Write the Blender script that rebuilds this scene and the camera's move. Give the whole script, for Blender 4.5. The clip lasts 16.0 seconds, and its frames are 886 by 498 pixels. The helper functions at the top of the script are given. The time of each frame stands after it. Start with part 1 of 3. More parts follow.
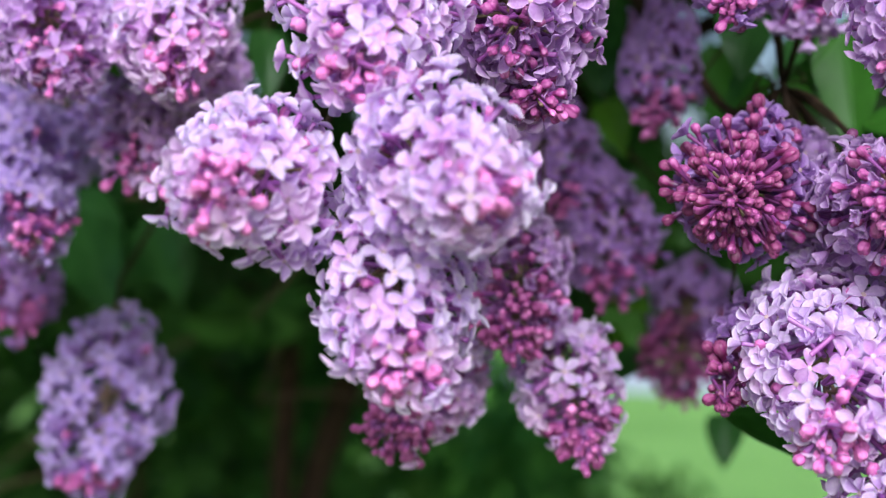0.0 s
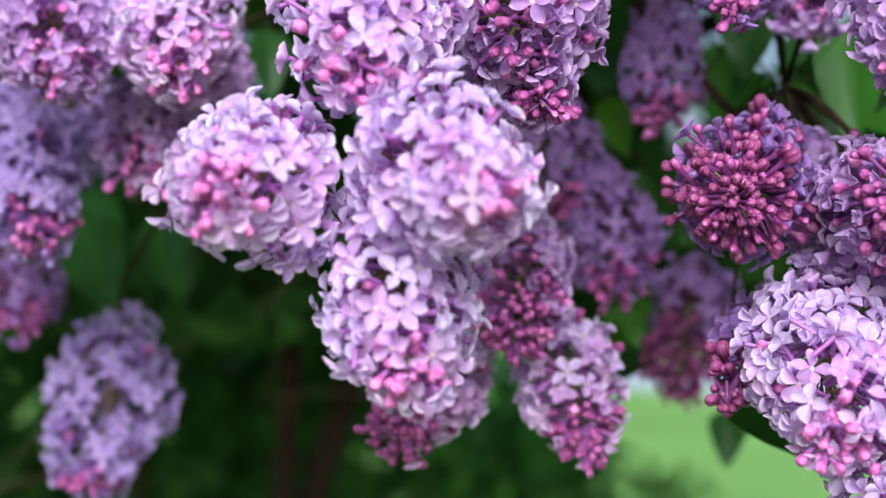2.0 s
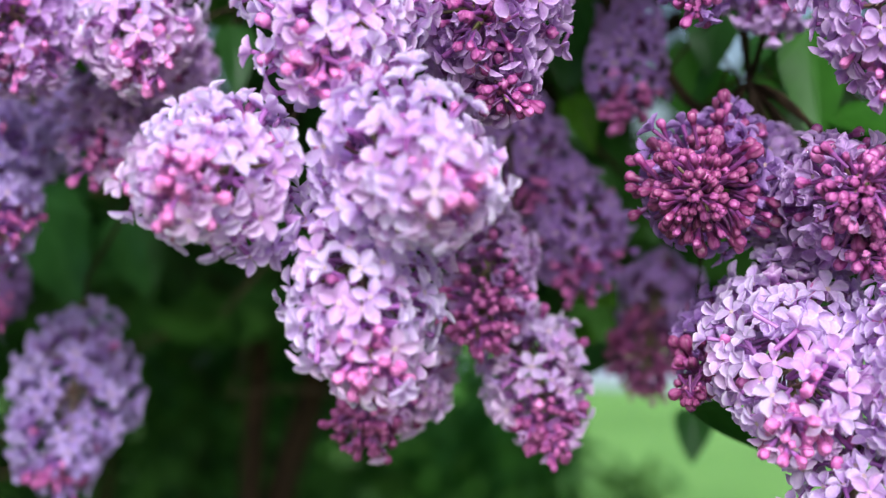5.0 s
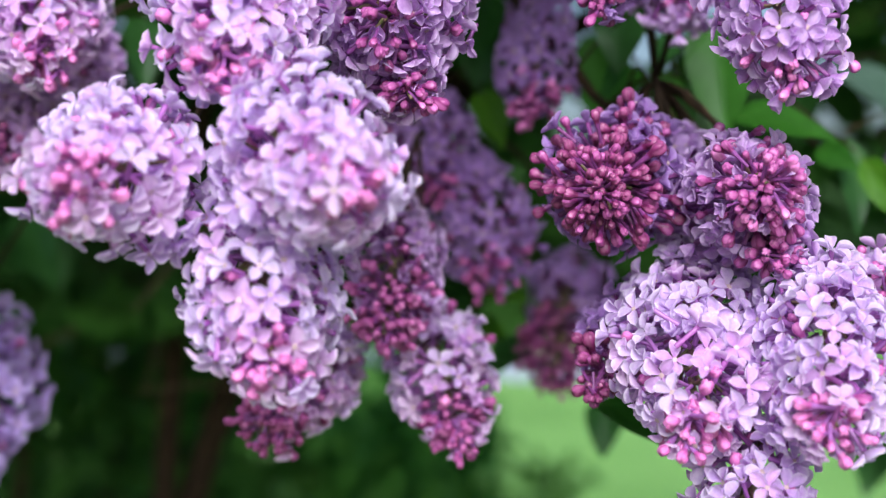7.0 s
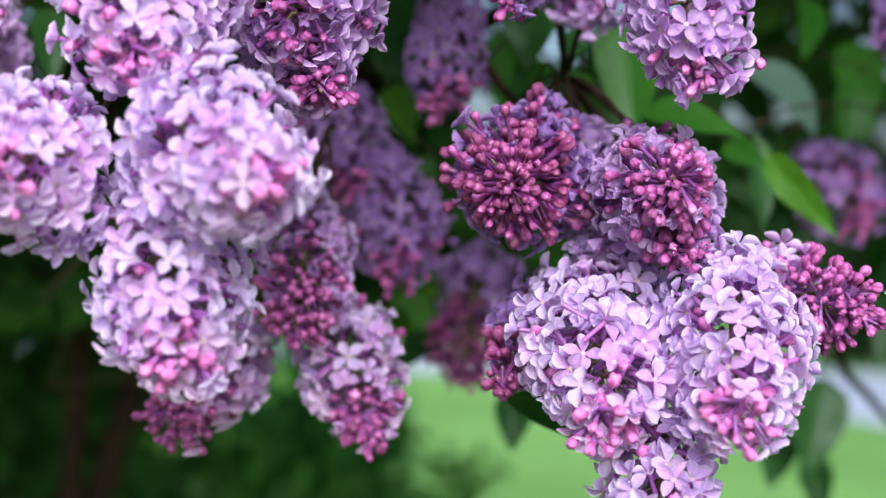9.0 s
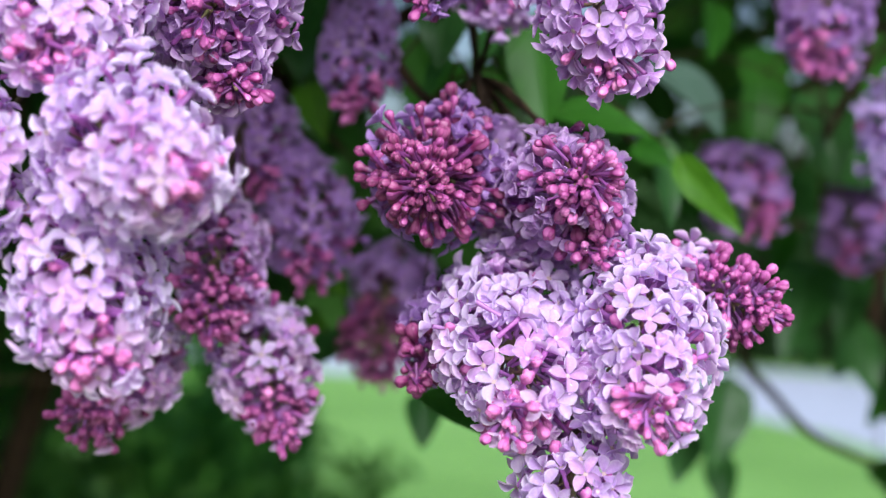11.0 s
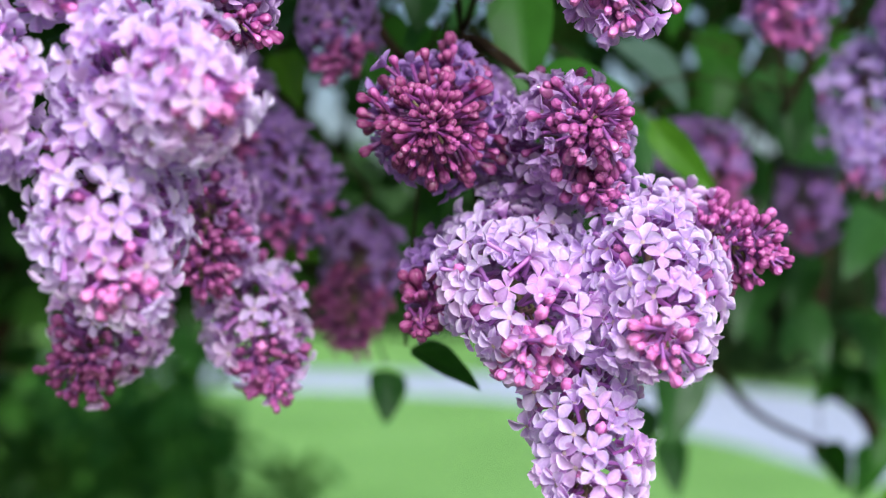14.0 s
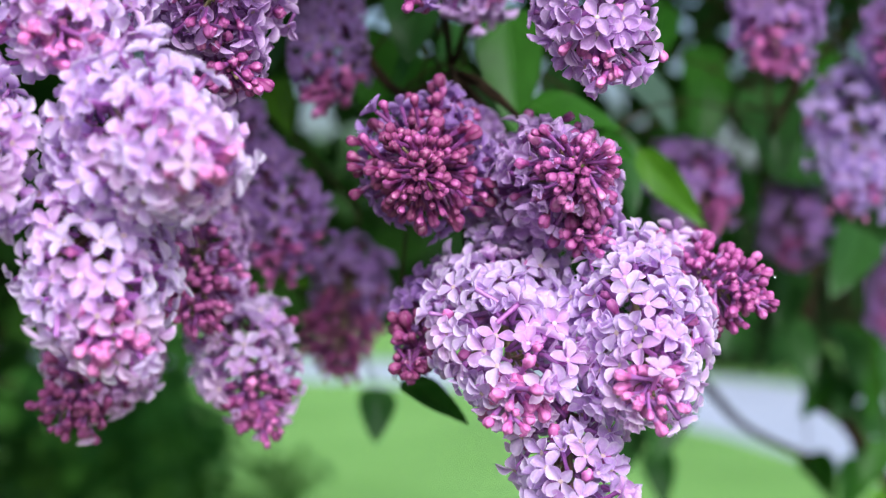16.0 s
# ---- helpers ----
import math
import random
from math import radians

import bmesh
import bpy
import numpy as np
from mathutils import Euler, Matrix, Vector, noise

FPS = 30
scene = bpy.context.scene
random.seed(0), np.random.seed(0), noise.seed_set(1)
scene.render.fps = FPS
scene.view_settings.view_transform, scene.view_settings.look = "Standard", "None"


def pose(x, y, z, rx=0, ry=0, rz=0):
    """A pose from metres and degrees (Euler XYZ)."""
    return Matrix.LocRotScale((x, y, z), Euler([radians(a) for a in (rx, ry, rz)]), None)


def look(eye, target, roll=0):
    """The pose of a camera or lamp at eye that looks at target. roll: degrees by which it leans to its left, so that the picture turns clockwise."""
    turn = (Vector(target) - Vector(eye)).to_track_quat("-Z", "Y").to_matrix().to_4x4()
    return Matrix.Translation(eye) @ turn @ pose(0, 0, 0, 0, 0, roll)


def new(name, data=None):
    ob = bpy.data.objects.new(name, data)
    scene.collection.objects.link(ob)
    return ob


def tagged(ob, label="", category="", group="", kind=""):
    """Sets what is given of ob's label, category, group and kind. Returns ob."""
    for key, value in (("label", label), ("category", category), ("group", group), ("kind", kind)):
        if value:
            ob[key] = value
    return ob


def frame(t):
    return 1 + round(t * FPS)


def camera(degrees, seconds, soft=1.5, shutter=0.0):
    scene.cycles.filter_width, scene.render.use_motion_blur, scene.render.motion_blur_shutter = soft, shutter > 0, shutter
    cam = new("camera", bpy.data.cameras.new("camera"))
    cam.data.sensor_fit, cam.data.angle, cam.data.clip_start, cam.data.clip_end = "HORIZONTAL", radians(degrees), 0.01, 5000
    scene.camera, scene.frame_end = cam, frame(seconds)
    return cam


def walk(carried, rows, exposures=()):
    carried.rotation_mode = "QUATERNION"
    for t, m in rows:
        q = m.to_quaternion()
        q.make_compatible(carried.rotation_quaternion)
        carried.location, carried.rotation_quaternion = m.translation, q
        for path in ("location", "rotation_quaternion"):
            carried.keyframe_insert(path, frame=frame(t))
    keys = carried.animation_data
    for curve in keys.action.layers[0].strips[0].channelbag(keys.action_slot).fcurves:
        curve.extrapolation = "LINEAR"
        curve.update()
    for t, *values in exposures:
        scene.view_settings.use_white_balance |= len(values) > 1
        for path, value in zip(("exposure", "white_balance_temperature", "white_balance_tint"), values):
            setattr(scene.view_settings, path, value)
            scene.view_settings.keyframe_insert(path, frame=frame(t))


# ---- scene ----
def stand(x, y, z, yaw, pitch, roll):
    """A camera pose: yaw to the left, pitch upwards, roll, in degrees."""
    return pose(x, y, z, 90 + pitch, 0, yaw) @ pose(0, 0, 0, 0, 0, roll)


cam = camera(30, 16.0, soft=1.25)
cam.data.dof.use_dof = True
cam.data.dof.focus_distance = 0.645
cam.data.dof.aperture_fstop = 6.0
walk(cam, (
    (0, stand(-0.0025, 0.0024, 1.5018, 8.62, 0.55, 0.04)),
    (0.5, stand(0.0165, 0.0067, 1.5052, 9.08, 0.32, -0.26)),
    (1, stand(0.0149, 0.0074, 1.5036, 9.01, 0.38, -0.14)),
    (1.5, stand(-0.0051, 0.0009, 1.5046, 8.66, 0.48, -0.03)),
    (2, stand(-0.0022, 0.0019, 1.5032, 8.72, 0.47, -0.09)),
    (2.5, stand(0.0137, 0.0076, 1.5006, 8.92, 0.42, -0.13)),
    (3, stand(0.0096, 0.0063, 1.5039, 8.88, 0.39, -0.11)),
    (3.2, stand(0.0043, 0.0047, 1.5045, 8.84, 0.40, -0.11)),
    (5.5, stand(0.0000, 0.0023, 1.5015, 7.03, 0.34, 0.01)),
    (6, stand(0.0060, 0.0046, 1.5032, 6.35, 0.22, 0.10)),
    (6.5, stand(0.0150, 0.0059, 1.5051, 5.88, 0.13, 0.07)),
    (7, stand(0.0074, 0.0036, 1.5032, 4.99, 0.17, 0.03)),
    (7.5, stand(0.0009, 0.0026, 1.5014, 4.09, 0.18, 0.16)),
    (8, stand(0.0111, 0.0046, 1.5046, 3.53, 0.05, 0.17)),
    (8.5, stand(0.0158, 0.0047, 1.5049, 2.86, -0.01, 0.07)),
    (9, stand(0.0077, 0.0028, 1.5034, 1.89, -0.05, 0.14)),
    (9.5, stand(0.0033, -0.0006, 1.5050, 0.93, 0.02, 0.23)),
    (9.7, stand(0.0047, -0.0019, 1.5061, 0.50, -0.00, 0.24)),
    (11.8, stand(0.0034, -0.0023, 1.5006, -2.69, -0.07, 0.34)),
    (12, stand(0.0021, -0.0000, 1.4999, -3.13, -0.28, 0.42)),
    (12.5, stand(0.0097, 0.0056, 1.4881, -3.78, -0.35, 0.50)),
    (13, stand(0.0034, 0.0062, 1.4943, -4.34, -0.33, -0.20)),
    (13.5, stand(-0.0185, -0.0076, 1.5071, -4.30, -0.36, 0.11)),
    (14, stand(-0.0356, -0.0030, 1.4723, -4.55, 0.57, 0.02)),
    (14.5, stand(-0.0062, -0.0036, 1.4868, -3.64, -0.48, -0.25)),
    (15, stand(-0.0079, -0.0029, 1.4953, -4.18, -0.41, -0.56)),
    (15.5, stand(-0.0467, -0.0198, 1.4937, -4.25, -0.15, -0.90)),
    (16, stand(-0.0359, -0.0099, 1.4955, -4.91, 0.14, 0.13)),
), exposures=((0, 0.54, 5750, 10), (16, 0.59, 5750, 10)))

# ---- light: an overcast sky, brightest overhead ----
world = bpy.data.worlds.new("world")
scene.world = world
world.use_nodes = True
wn = world.node_tree.nodes
sky = wn.new("ShaderNodeTexSky")
sky.sky_type = "NISHITA"
sky.sun_disc = False
sky.sun_elevation = radians(35)
sky.sun_rotation = radians(172)
sky.air_density, sky.dust_density, sky.ozone_density = 1.0, 4.0, 1.0
world.node_tree.links.new(sky.outputs[0], wn["Background"].inputs[0])
wn["Background"].inputs[1].default_value = 0.090
sun_data = bpy.data.lights.new("sun", "SUN")
sun_data.energy, sun_data.angle, sun_data.color = 3.25, radians(36), (1.0, 0.97, 0.93)
sun = new("sun", sun_data)
sun.matrix_world = look((0.7, -5.0, 4.9), (0, 0.6, 1.5))


# ---- materials ----
def material(name, roughness=0.5):
    m = bpy.data.materials.new(name)
    m.use_nodes = True
    b = m.node_tree.nodes["Principled BSDF"]
    b.inputs["Roughness"].default_value = roughness
    return m, m.node_tree.nodes, m.node_tree.links, b


def ramp(nodes, links, source, stops):
    r = nodes.new("ShaderNodeValToRGB")
    e = r.color_ramp.elements
    while len(e) < len(stops):
        e.new(0.5)
    for k, (p, c) in zip(e, stops):
        k.position, k.color = p, (*c, 1)
    links.new(source, r.inputs[0])
    return r.outputs[0]


def mixed(nodes, links, fac, a, b, kind="MIX"):
    m = nodes.new("ShaderNodeMix")
    m.data_type, m.blend_type = "RGBA", kind
    for socket, v in ((m.inputs[0], fac), (m.inputs[6], a), (m.inputs[7], b)):
        if isinstance(v, (int, float)):
            socket.default_value = v
        elif isinstance(v, tuple):
            socket.default_value = (*v, 1)
        else:
            links.new(v, socket)
    return m.outputs[2]


def noise_tex(nodes, links, scale, detail=3.0, coord="Object", vector=None):
    n = nodes.new("ShaderNodeTexNoise")
    n.inputs["Scale"].default_value, n.inputs["Detail"].default_value = scale, detail
    if vector is None:
        vector = nodes.new("ShaderNodeTexCoord").outputs[coord]
    links.new(vector, n.inputs["Vector"])
    return n.outputs["Fac"]


def bumped(nodes, links, b, height, strength, distance):
    n = nodes.new("ShaderNodeBump")
    n.inputs["Strength"].default_value, n.inputs["Distance"].default_value = strength, distance
    links.new(height, n.inputs["Height"])
    links.new(n.outputs[0], b.inputs["Normal"])


def math_node(nodes, links, op, a, b=0.0):
    n = nodes.new("ShaderNodeMath")
    n.operation = op
    for socket, v in ((n.inputs[0], a), (n.inputs[1], b)):
        if isinstance(v, (int, float)):
            socket.default_value = v
        else:
            links.new(v, socket)
    return n.outputs[0]


def thin(m, nodes, links, b, colour, amount):
    """Lets part of the light through: petals and leaves."""
    t = nodes.new("ShaderNodeBsdfTranslucent")
    mix = nodes.new("ShaderNodeMixShader")
    mix.inputs[0].default_value = amount
    links.new(colour, t.inputs["Color"])
    links.new(b.outputs[0], mix.inputs[1])
    links.new(t.outputs[0], mix.inputs[2])
    links.new(mix.outputs[0], nodes["Material Output"].inputs["Surface"])


def petal_material(name, inner, outer, pale):
    """Deeper at the throat, paler towards the rim; every floret differs a little."""
    m, n, l, b = material(name, 0.42)
    xyz = n.new("ShaderNodeSeparateXYZ")
    tc = n.new("ShaderNodeTexCoord")
    l.new(tc.outputs["Object"], xyz.inputs[0])
    r2 = math_node(n, l, "ADD", math_node(n, l, "MULTIPLY", xyz.outputs[0], xyz.outputs[0]),
                   math_node(n, l, "MULTIPLY", xyz.outputs[1], xyz.outputs[1]))
    dist = math_node(n, l, "DIVIDE", math_node(n, l, "SQRT", r2), 0.0085)
    body = ramp(n, l, dist, ((0.0, inner), (0.5, outer), (0.8, outer), (1.0, pale)))
    rnd = n.new("ShaderNodeObjectInfo").outputs["Random"]
    body = mixed(n, l, ramp(n, l, rnd, ((0.0, (0, 0, 0)), (0.5, (0.15, 0.15, 0.15)), (1.0, (0.6, 0.6, 0.6)))), body, pale)
    grain = noise_tex(n, l, 900, 3)
    body = mixed(n, l, 0.3, body, ramp(n, l, grain, ((0.3, inner), (0.7, pale))))
    rim = n.new("ShaderNodeAttribute")
    rim.attribute_name = "rim"
    body = mixed(n, l, math_node(n, l, "MULTIPLY", rim.outputs["Fac"], 0.9), body, pale)
    l.new(body, b.inputs["Base Color"])
    b.inputs["Specular IOR Level"].default_value = 0.3
    bumped(n, l, b, noise_tex(n, l, 700, 4), 0.45, 0.0004)
    through_light = mixed(n, l, 0.45, body, outer)
    thin(m, n, l, b, through_light, 0.48)
    return m


def bud_material(name, low, high):
    m, n, l, b = material(name, 0.36)
    rnd = n.new("ShaderNodeObjectInfo").outputs["Random"]
    body = mixed(n, l, rnd, low, high)
    grain = noise_tex(n, l, 500, 3)
    body = mixed(n, l, 0.4, body, ramp(n, l, grain, ((0.35, low), (0.7, high))))
    xyz = n.new("ShaderNodeSeparateXYZ")
    l.new(n.new("ShaderNodeTexCoord").outputs["Object"], xyz.inputs[0])
    tip = ramp(n, l, math_node(n, l, "MULTIPLY", xyz.outputs[2], 160.0), ((0.1, (0, 0, 0)), (0.9, (0.2, 0.2, 0.2))))
    body = mixed(n, l, tip, body, tuple(min(1.0, 1.15 * c + 0.03) for c in high))
    base = ramp(n, l, math_node(n, l, "MULTIPLY", xyz.outputs[2], 300.0), ((0.0, (0.6, 0.6, 0.6)), (0.9, (0, 0, 0))))
    body = mixed(n, l, base, body, tuple(0.6 * c for c in low))
    seam = n.new("ShaderNodeAttribute")
    seam.attribute_name = "rim"
    body = mixed(n, l, math_node(n, l, "MULTIPLY", seam.outputs["Fac"], 0.42), body, tuple(min(1.0, 1.2 * c + 0.13) for c in high))
    l.new(body, b.inputs["Base Color"])
    bumped(n, l, b, noise_tex(n, l, 900, 2), 0.25, 0.0003)
    return m


PETAL = {
    "pink": petal_material("petal_pink", (0.50, 0.22, 0.66), (0.74, 0.49, 0.95), (0.96, 0.89, 1.0)),
    "rose": petal_material("petal_rose", (0.53, 0.16, 0.58), (0.76, 0.41, 0.86), (0.97, 0.83, 0.98)),
    "lavender": petal_material("petal_lavender", (0.46, 0.18, 0.61), (0.69, 0.43, 0.88), (0.96, 0.87, 1.0)),
    # bluer, dimmer lilac: blue sky light put into the petals of outlying trusses
    "skylit": petal_material("petal_skylit", (0.30, 0.14, 0.50), (0.45, 0.29, 0.70), (0.68, 0.56, 0.86)),
    "mauve": petal_material("petal_mauve", (0.37, 0.11, 0.47), (0.55, 0.28, 0.69), (0.86, 0.66, 0.93)),
    # a deeper lilac, darkened further to stand for shade inside the shrub
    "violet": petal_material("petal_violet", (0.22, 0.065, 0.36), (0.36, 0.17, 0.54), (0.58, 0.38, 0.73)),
}
TUBE = {
    "pink": bud_material("tube_pink", (0.38, 0.11, 0.44), (0.54, 0.23, 0.60)),
    "rose": bud_material("tube_rose", (0.42, 0.11, 0.44), (0.60, 0.24, 0.60)),
    "lavender": bud_material("tube_lavender", (0.37, 0.12, 0.43), (0.53, 0.26, 0.60)),
    "skylit": bud_material("tube_skylit", (0.26, 0.10, 0.42), (0.40, 0.20, 0.58)),
    "mauve": bud_material("tube_mauve", (0.26, 0.06, 0.28), (0.42, 0.15, 0.45)),
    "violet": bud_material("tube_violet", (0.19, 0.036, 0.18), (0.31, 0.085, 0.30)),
}
BUD = {
    "pink": bud_material("bud_rosy", (0.44, 0.060, 0.30), (0.67, 0.21, 0.50)),
    "magenta": bud_material("bud_crimson", (0.22, 0.021, 0.135), (0.41, 0.080, 0.30)),
    "dark": bud_material("bud_dark", (0.13, 0.009, 0.068), (0.30, 0.045, 0.178)),
}


def throat_material():
    m, n, l, b = material("throat", 0.5)
    c = ramp(n, l, noise_tex(n, l, 1500, 2), ((0.3, (0.44, 0.28, 0.34)), (0.7, (0.62, 0.47, 0.42))))
    l.new(c, b.inputs["Base Color"])
    return m


def stalk_material():
    m, n, l, b = material("stalk", 0.55)
    c = ramp(n, l, noise_tex(n, l, 160, 4), ((0.3, (0.10, 0.13, 0.03)), (0.55, (0.16, 0.10, 0.06)), (0.8, (0.20, 0.07, 0.10))))
    l.new(c, b.inputs["Base Color"])
    bumped(n, l, b, noise_tex(n, l, 700, 3), 0.3, 0.0004)
    return m


def bark_material():
    m, n, l, b = material("bark", 0.85)
    c = ramp(n, l, noise_tex(n, l, 55, 6), ((0.25, (0.012, 0.007, 0.004)), (0.55, (0.028, 0.017, 0.009)), (0.8, (0.060, 0.038, 0.020))))
    b.inputs["Specular IOR Level"].default_value = 0.15
    l.new(c, b.inputs["Base Color"])
    bumped(n, l, b, noise_tex(n, l, 180, 5), 0.6, 0.002)
    return m


def dry_twig_material():
    m, n, l, b = material("dry_twig", 0.8)
    c = ramp(n, l, noise_tex(n, l, 90, 5), ((0.3, (0.035, 0.020, 0.008)), (0.7, (0.09, 0.055, 0.022))))
    l.new(c, b.inputs["Base Color"])
    bumped(n, l, b, noise_tex(n, l, 260, 4), 0.5, 0.001)
    return m


def leaf_material(name, deep, body, light, rough=0.3, shine=0.18):
    """A lilac leaf: pale midrib and side veins, blotchy green, waxy when wet."""
    m, n, l, b = material(name, rough)
    b.inputs["Specular IOR Level"].default_value = shine
    tc = n.new("ShaderNodeTexCoord")
    xyz = n.new("ShaderNodeSeparateXYZ")
    l.new(tc.outputs["Object"], xyz.inputs[0])
    across = math_node(n, l, "ABSOLUTE", xyz.outputs[0])
    blotch = noise_tex(n, l, 45, 4)
    green = ramp(n, l, blotch, ((0.3, deep), (0.7, body)))
    rnd = n.new("ShaderNodeObjectInfo").outputs["Random"]
    green = mixed(n, l, math_node(n, l, "MULTIPLY", rnd, 0.35), green, light)
    side = math_node(n, l, "SUBTRACT", xyz.outputs[1], math_node(n, l, "MULTIPLY", across, 0.75))
    wave = math_node(n, l, "ABSOLUTE", math_node(n, l, "SINE", math_node(n, l, "MULTIPLY", side, 26.0)))
    vein = ramp(n, l, wave, ((0.0, (1, 1, 1)), (0.10, (0, 0, 0))))
    rib = ramp(n, l, math_node(n, l, "MULTIPLY", across, 28.0), ((0.012, (1, 1, 1)), (0.035, (0, 0, 0))))
    lines = mixed(n, l, 1.0, vein, rib, "LIGHTEN")
    c = mixed(n, l, math_node(n, l, "MULTIPLY", lines, 0.45), green, light)
    l.new(c, b.inputs["Base Color"])
    bumped(n, l, b, lines, 0.25, 0.0012)
    thin(m, n, l, b, c, 0.3)
    return m


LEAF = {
    # dark, mid, lit: one leaf in three tones, light and shade put into the green
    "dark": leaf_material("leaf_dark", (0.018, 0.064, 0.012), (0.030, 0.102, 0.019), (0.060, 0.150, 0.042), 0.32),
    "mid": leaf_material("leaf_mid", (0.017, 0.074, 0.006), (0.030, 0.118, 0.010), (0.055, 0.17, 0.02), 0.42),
    "lit": leaf_material("leaf_lit", (0.044, 0.135, 0.006), (0.068, 0.19, 0.009), (0.11, 0.25, 0.02), 0.45),
    # sky sheen of a glossy leaf, put into its colour
    "pale": leaf_material("leaf_sky_sheen", (0.065, 0.125, 0.085), (0.10, 0.175, 0.13), (0.16, 0.25, 0.19), 0.4),
}


def clump_material(name, deep, body, light):
    m, n, l, b = material(name, 0.7)
    b.inputs["Specular IOR Level"].default_value = 0.12
    rnd = n.new("ShaderNodeNewGeometry").outputs["Random Per Island"]
    c = ramp(n, l, rnd, ((0.0, deep), (0.6, body), (1.0, light)))
    c = mixed(n, l, 0.3, c, ramp(n, l, noise_tex(n, l, 30, 3), ((0.3, deep), (0.7, light))))
    l.new(c, b.inputs["Base Color"])
    thin(m, n, l, b, c, 0.2)
    return m


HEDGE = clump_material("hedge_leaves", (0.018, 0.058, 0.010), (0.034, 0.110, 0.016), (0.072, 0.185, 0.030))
YOUNG = clump_material("young_leaves", (0.045, 0.15, 0.018), (0.08, 0.25, 0.03), (0.15, 0.36, 0.06))
GARDEN = clump_material("garden_leaves", (0.030, 0.120, 0.018), (0.065, 0.235, 0.035), (0.14, 0.38, 0.07))
# a darker copy of HEDGE: shade put into the colour of the far bushes
SHADED_HEDGE = clump_material("shaded_hedge_leaves", (0.009, 0.026, 0.007), (0.017, 0.046, 0.011), (0.034, 0.078, 0.018))
FAR_TREE = clump_material("far_tree_leaves", (0.025, 0.06, 0.018), (0.045, 0.10, 0.03), (0.08, 0.16, 0.05))
THROAT, STALK, BARK, DRY = throat_material(), stalk_material(), bark_material(), dry_twig_material()


def lawn_material():
    m, n, l, b = material("lawn", 0.9)
    c = ramp(n, l, noise_tex(n, l, 0.55, 5), ((0.3, (0.15, 0.36, 0.06)), (0.6, (0.24, 0.52, 0.11)), (0.8, (0.30, 0.58, 0.16))))
    fine = ramp(n, l, noise_tex(n, l, 35, 4), ((0.3, (0.13, 0.30, 0.04)), (0.7, (0.29, 0.52, 0.11))))
    l.new(mixed(n, l, 0.4, c, fine), b.inputs["Base Color"])
    bumped(n, l, b, noise_tex(n, l, 120, 4), 0.8, 0.02)
    return m


def road_material():
    m, n, l, b = material("pale_road", 0.6)
    c = ramp(n, l, noise_tex(n, l, 2.2, 6), ((0.3, (0.44, 0.48, 0.58)), (0.7, (0.58, 0.63, 0.73))))
    fine = ramp(n, l, noise_tex(n, l, 90, 3), ((0.3, (0.28, 0.31, 0.38)), (0.7, (0.50, 0.54, 0.63))))
    l.new(mixed(n, l, 0.3, c, fine), b.inputs["Base Color"])
    bumped(n, l, b, noise_tex(n, l, 60, 4), 0.4, 0.01)
    return m


LAWN, ROAD = lawn_material(), road_material()


def drop_material():
    m, n, l, b = material("water", 0.02)
    b.inputs["Base Color"].default_value = (1, 1, 1, 1)
    b.inputs["IOR"].default_value = 1.33
    b.inputs["Transmission Weight"].default_value = 1.0
    return m


WATER = drop_material()


def soil_material():
    m, n, l, b = material("soil", 0.95)
    c = ramp(n, l, noise_tex(n, l, 9, 6), ((0.3, (0.035, 0.024, 0.015)), (0.7, (0.10, 0.07, 0.045))))
    l.new(c, b.inputs["Base Color"])
    bumped(n, l, b, noise_tex(n, l, 40, 6), 0.9, 0.02)
    return m


SOIL = soil_material()


# ---- helpers for things ----
def linked(name, verts, faces, mats, parent=None, label="", face_mats=None, smooth=True):
    me = bpy.data.meshes.new(name)
    me.from_pydata([tuple(v) for v in verts], [], faces)
    for m in mats:
        me.materials.append(m)
    if face_mats:
        me.polygons.foreach_set("material_index", face_mats)
    me.polygons.foreach_set("use_smooth", [smooth] * len(me.polygons))
    me.update()
    ob = new(name, me)
    ob.parent = parent
    if label:
        tagged(ob, label)
    return ob


def piece(name, me, m, parent, label=""):
    """One more object on a shared mesh, as a part of parent; m is its place in parent's space."""
    ob = new(name, me)
    ob.parent = parent
    ob.matrix_basis = m
    if label:
        tagged(ob, label)
    return ob


def tube_mesh(paths, sides=7):
    """Verts and faces of tapered round stalks: each path is a list of (point, radius)."""
    verts, faces = [], []
    for path in paths:
        pts = [Vector(p) for p, _ in path]
        start = len(verts)
        side = None
        for i, (p, (_, r)) in enumerate(zip(pts, path)):
            d = (pts[min(i + 1, len(pts) - 1)] - pts[max(i - 1, 0)]).normalized()
            ref = side if side is not None else (Vector((1, 0, 0)) if abs(d.x) < 0.8 else Vector((0, 1, 0)))
            side = (ref - d * ref.dot(d)).normalized()
            other = d.cross(side)
            for k in range(sides):
                a = 2 * math.pi * k / sides
                verts.append(p + (side * math.cos(a) + other * math.sin(a)) * r)
        for i in range(len(pts) - 1):
            for k in range(sides):
                a, b = start + i * sides + k, start + i * sides + (k + 1) % sides
                faces.append((a, b, b + sides, a + sides))
        faces.append(tuple(start + k for k in reversed(range(sides))))
        faces.append(tuple(start + (len(pts) - 1) * sides + k for k in range(sides)))
    return verts, faces


def bent(a, b, sag, n=7):
    """Points from a to b, bowed by the vector sag."""
    a, b, sag = Vector(a), Vector(b), Vector(sag)
    return [a.lerp(b, i / n) + sag * (4 * (i / n) * (1 - i / n)) for i in range(n + 1)]


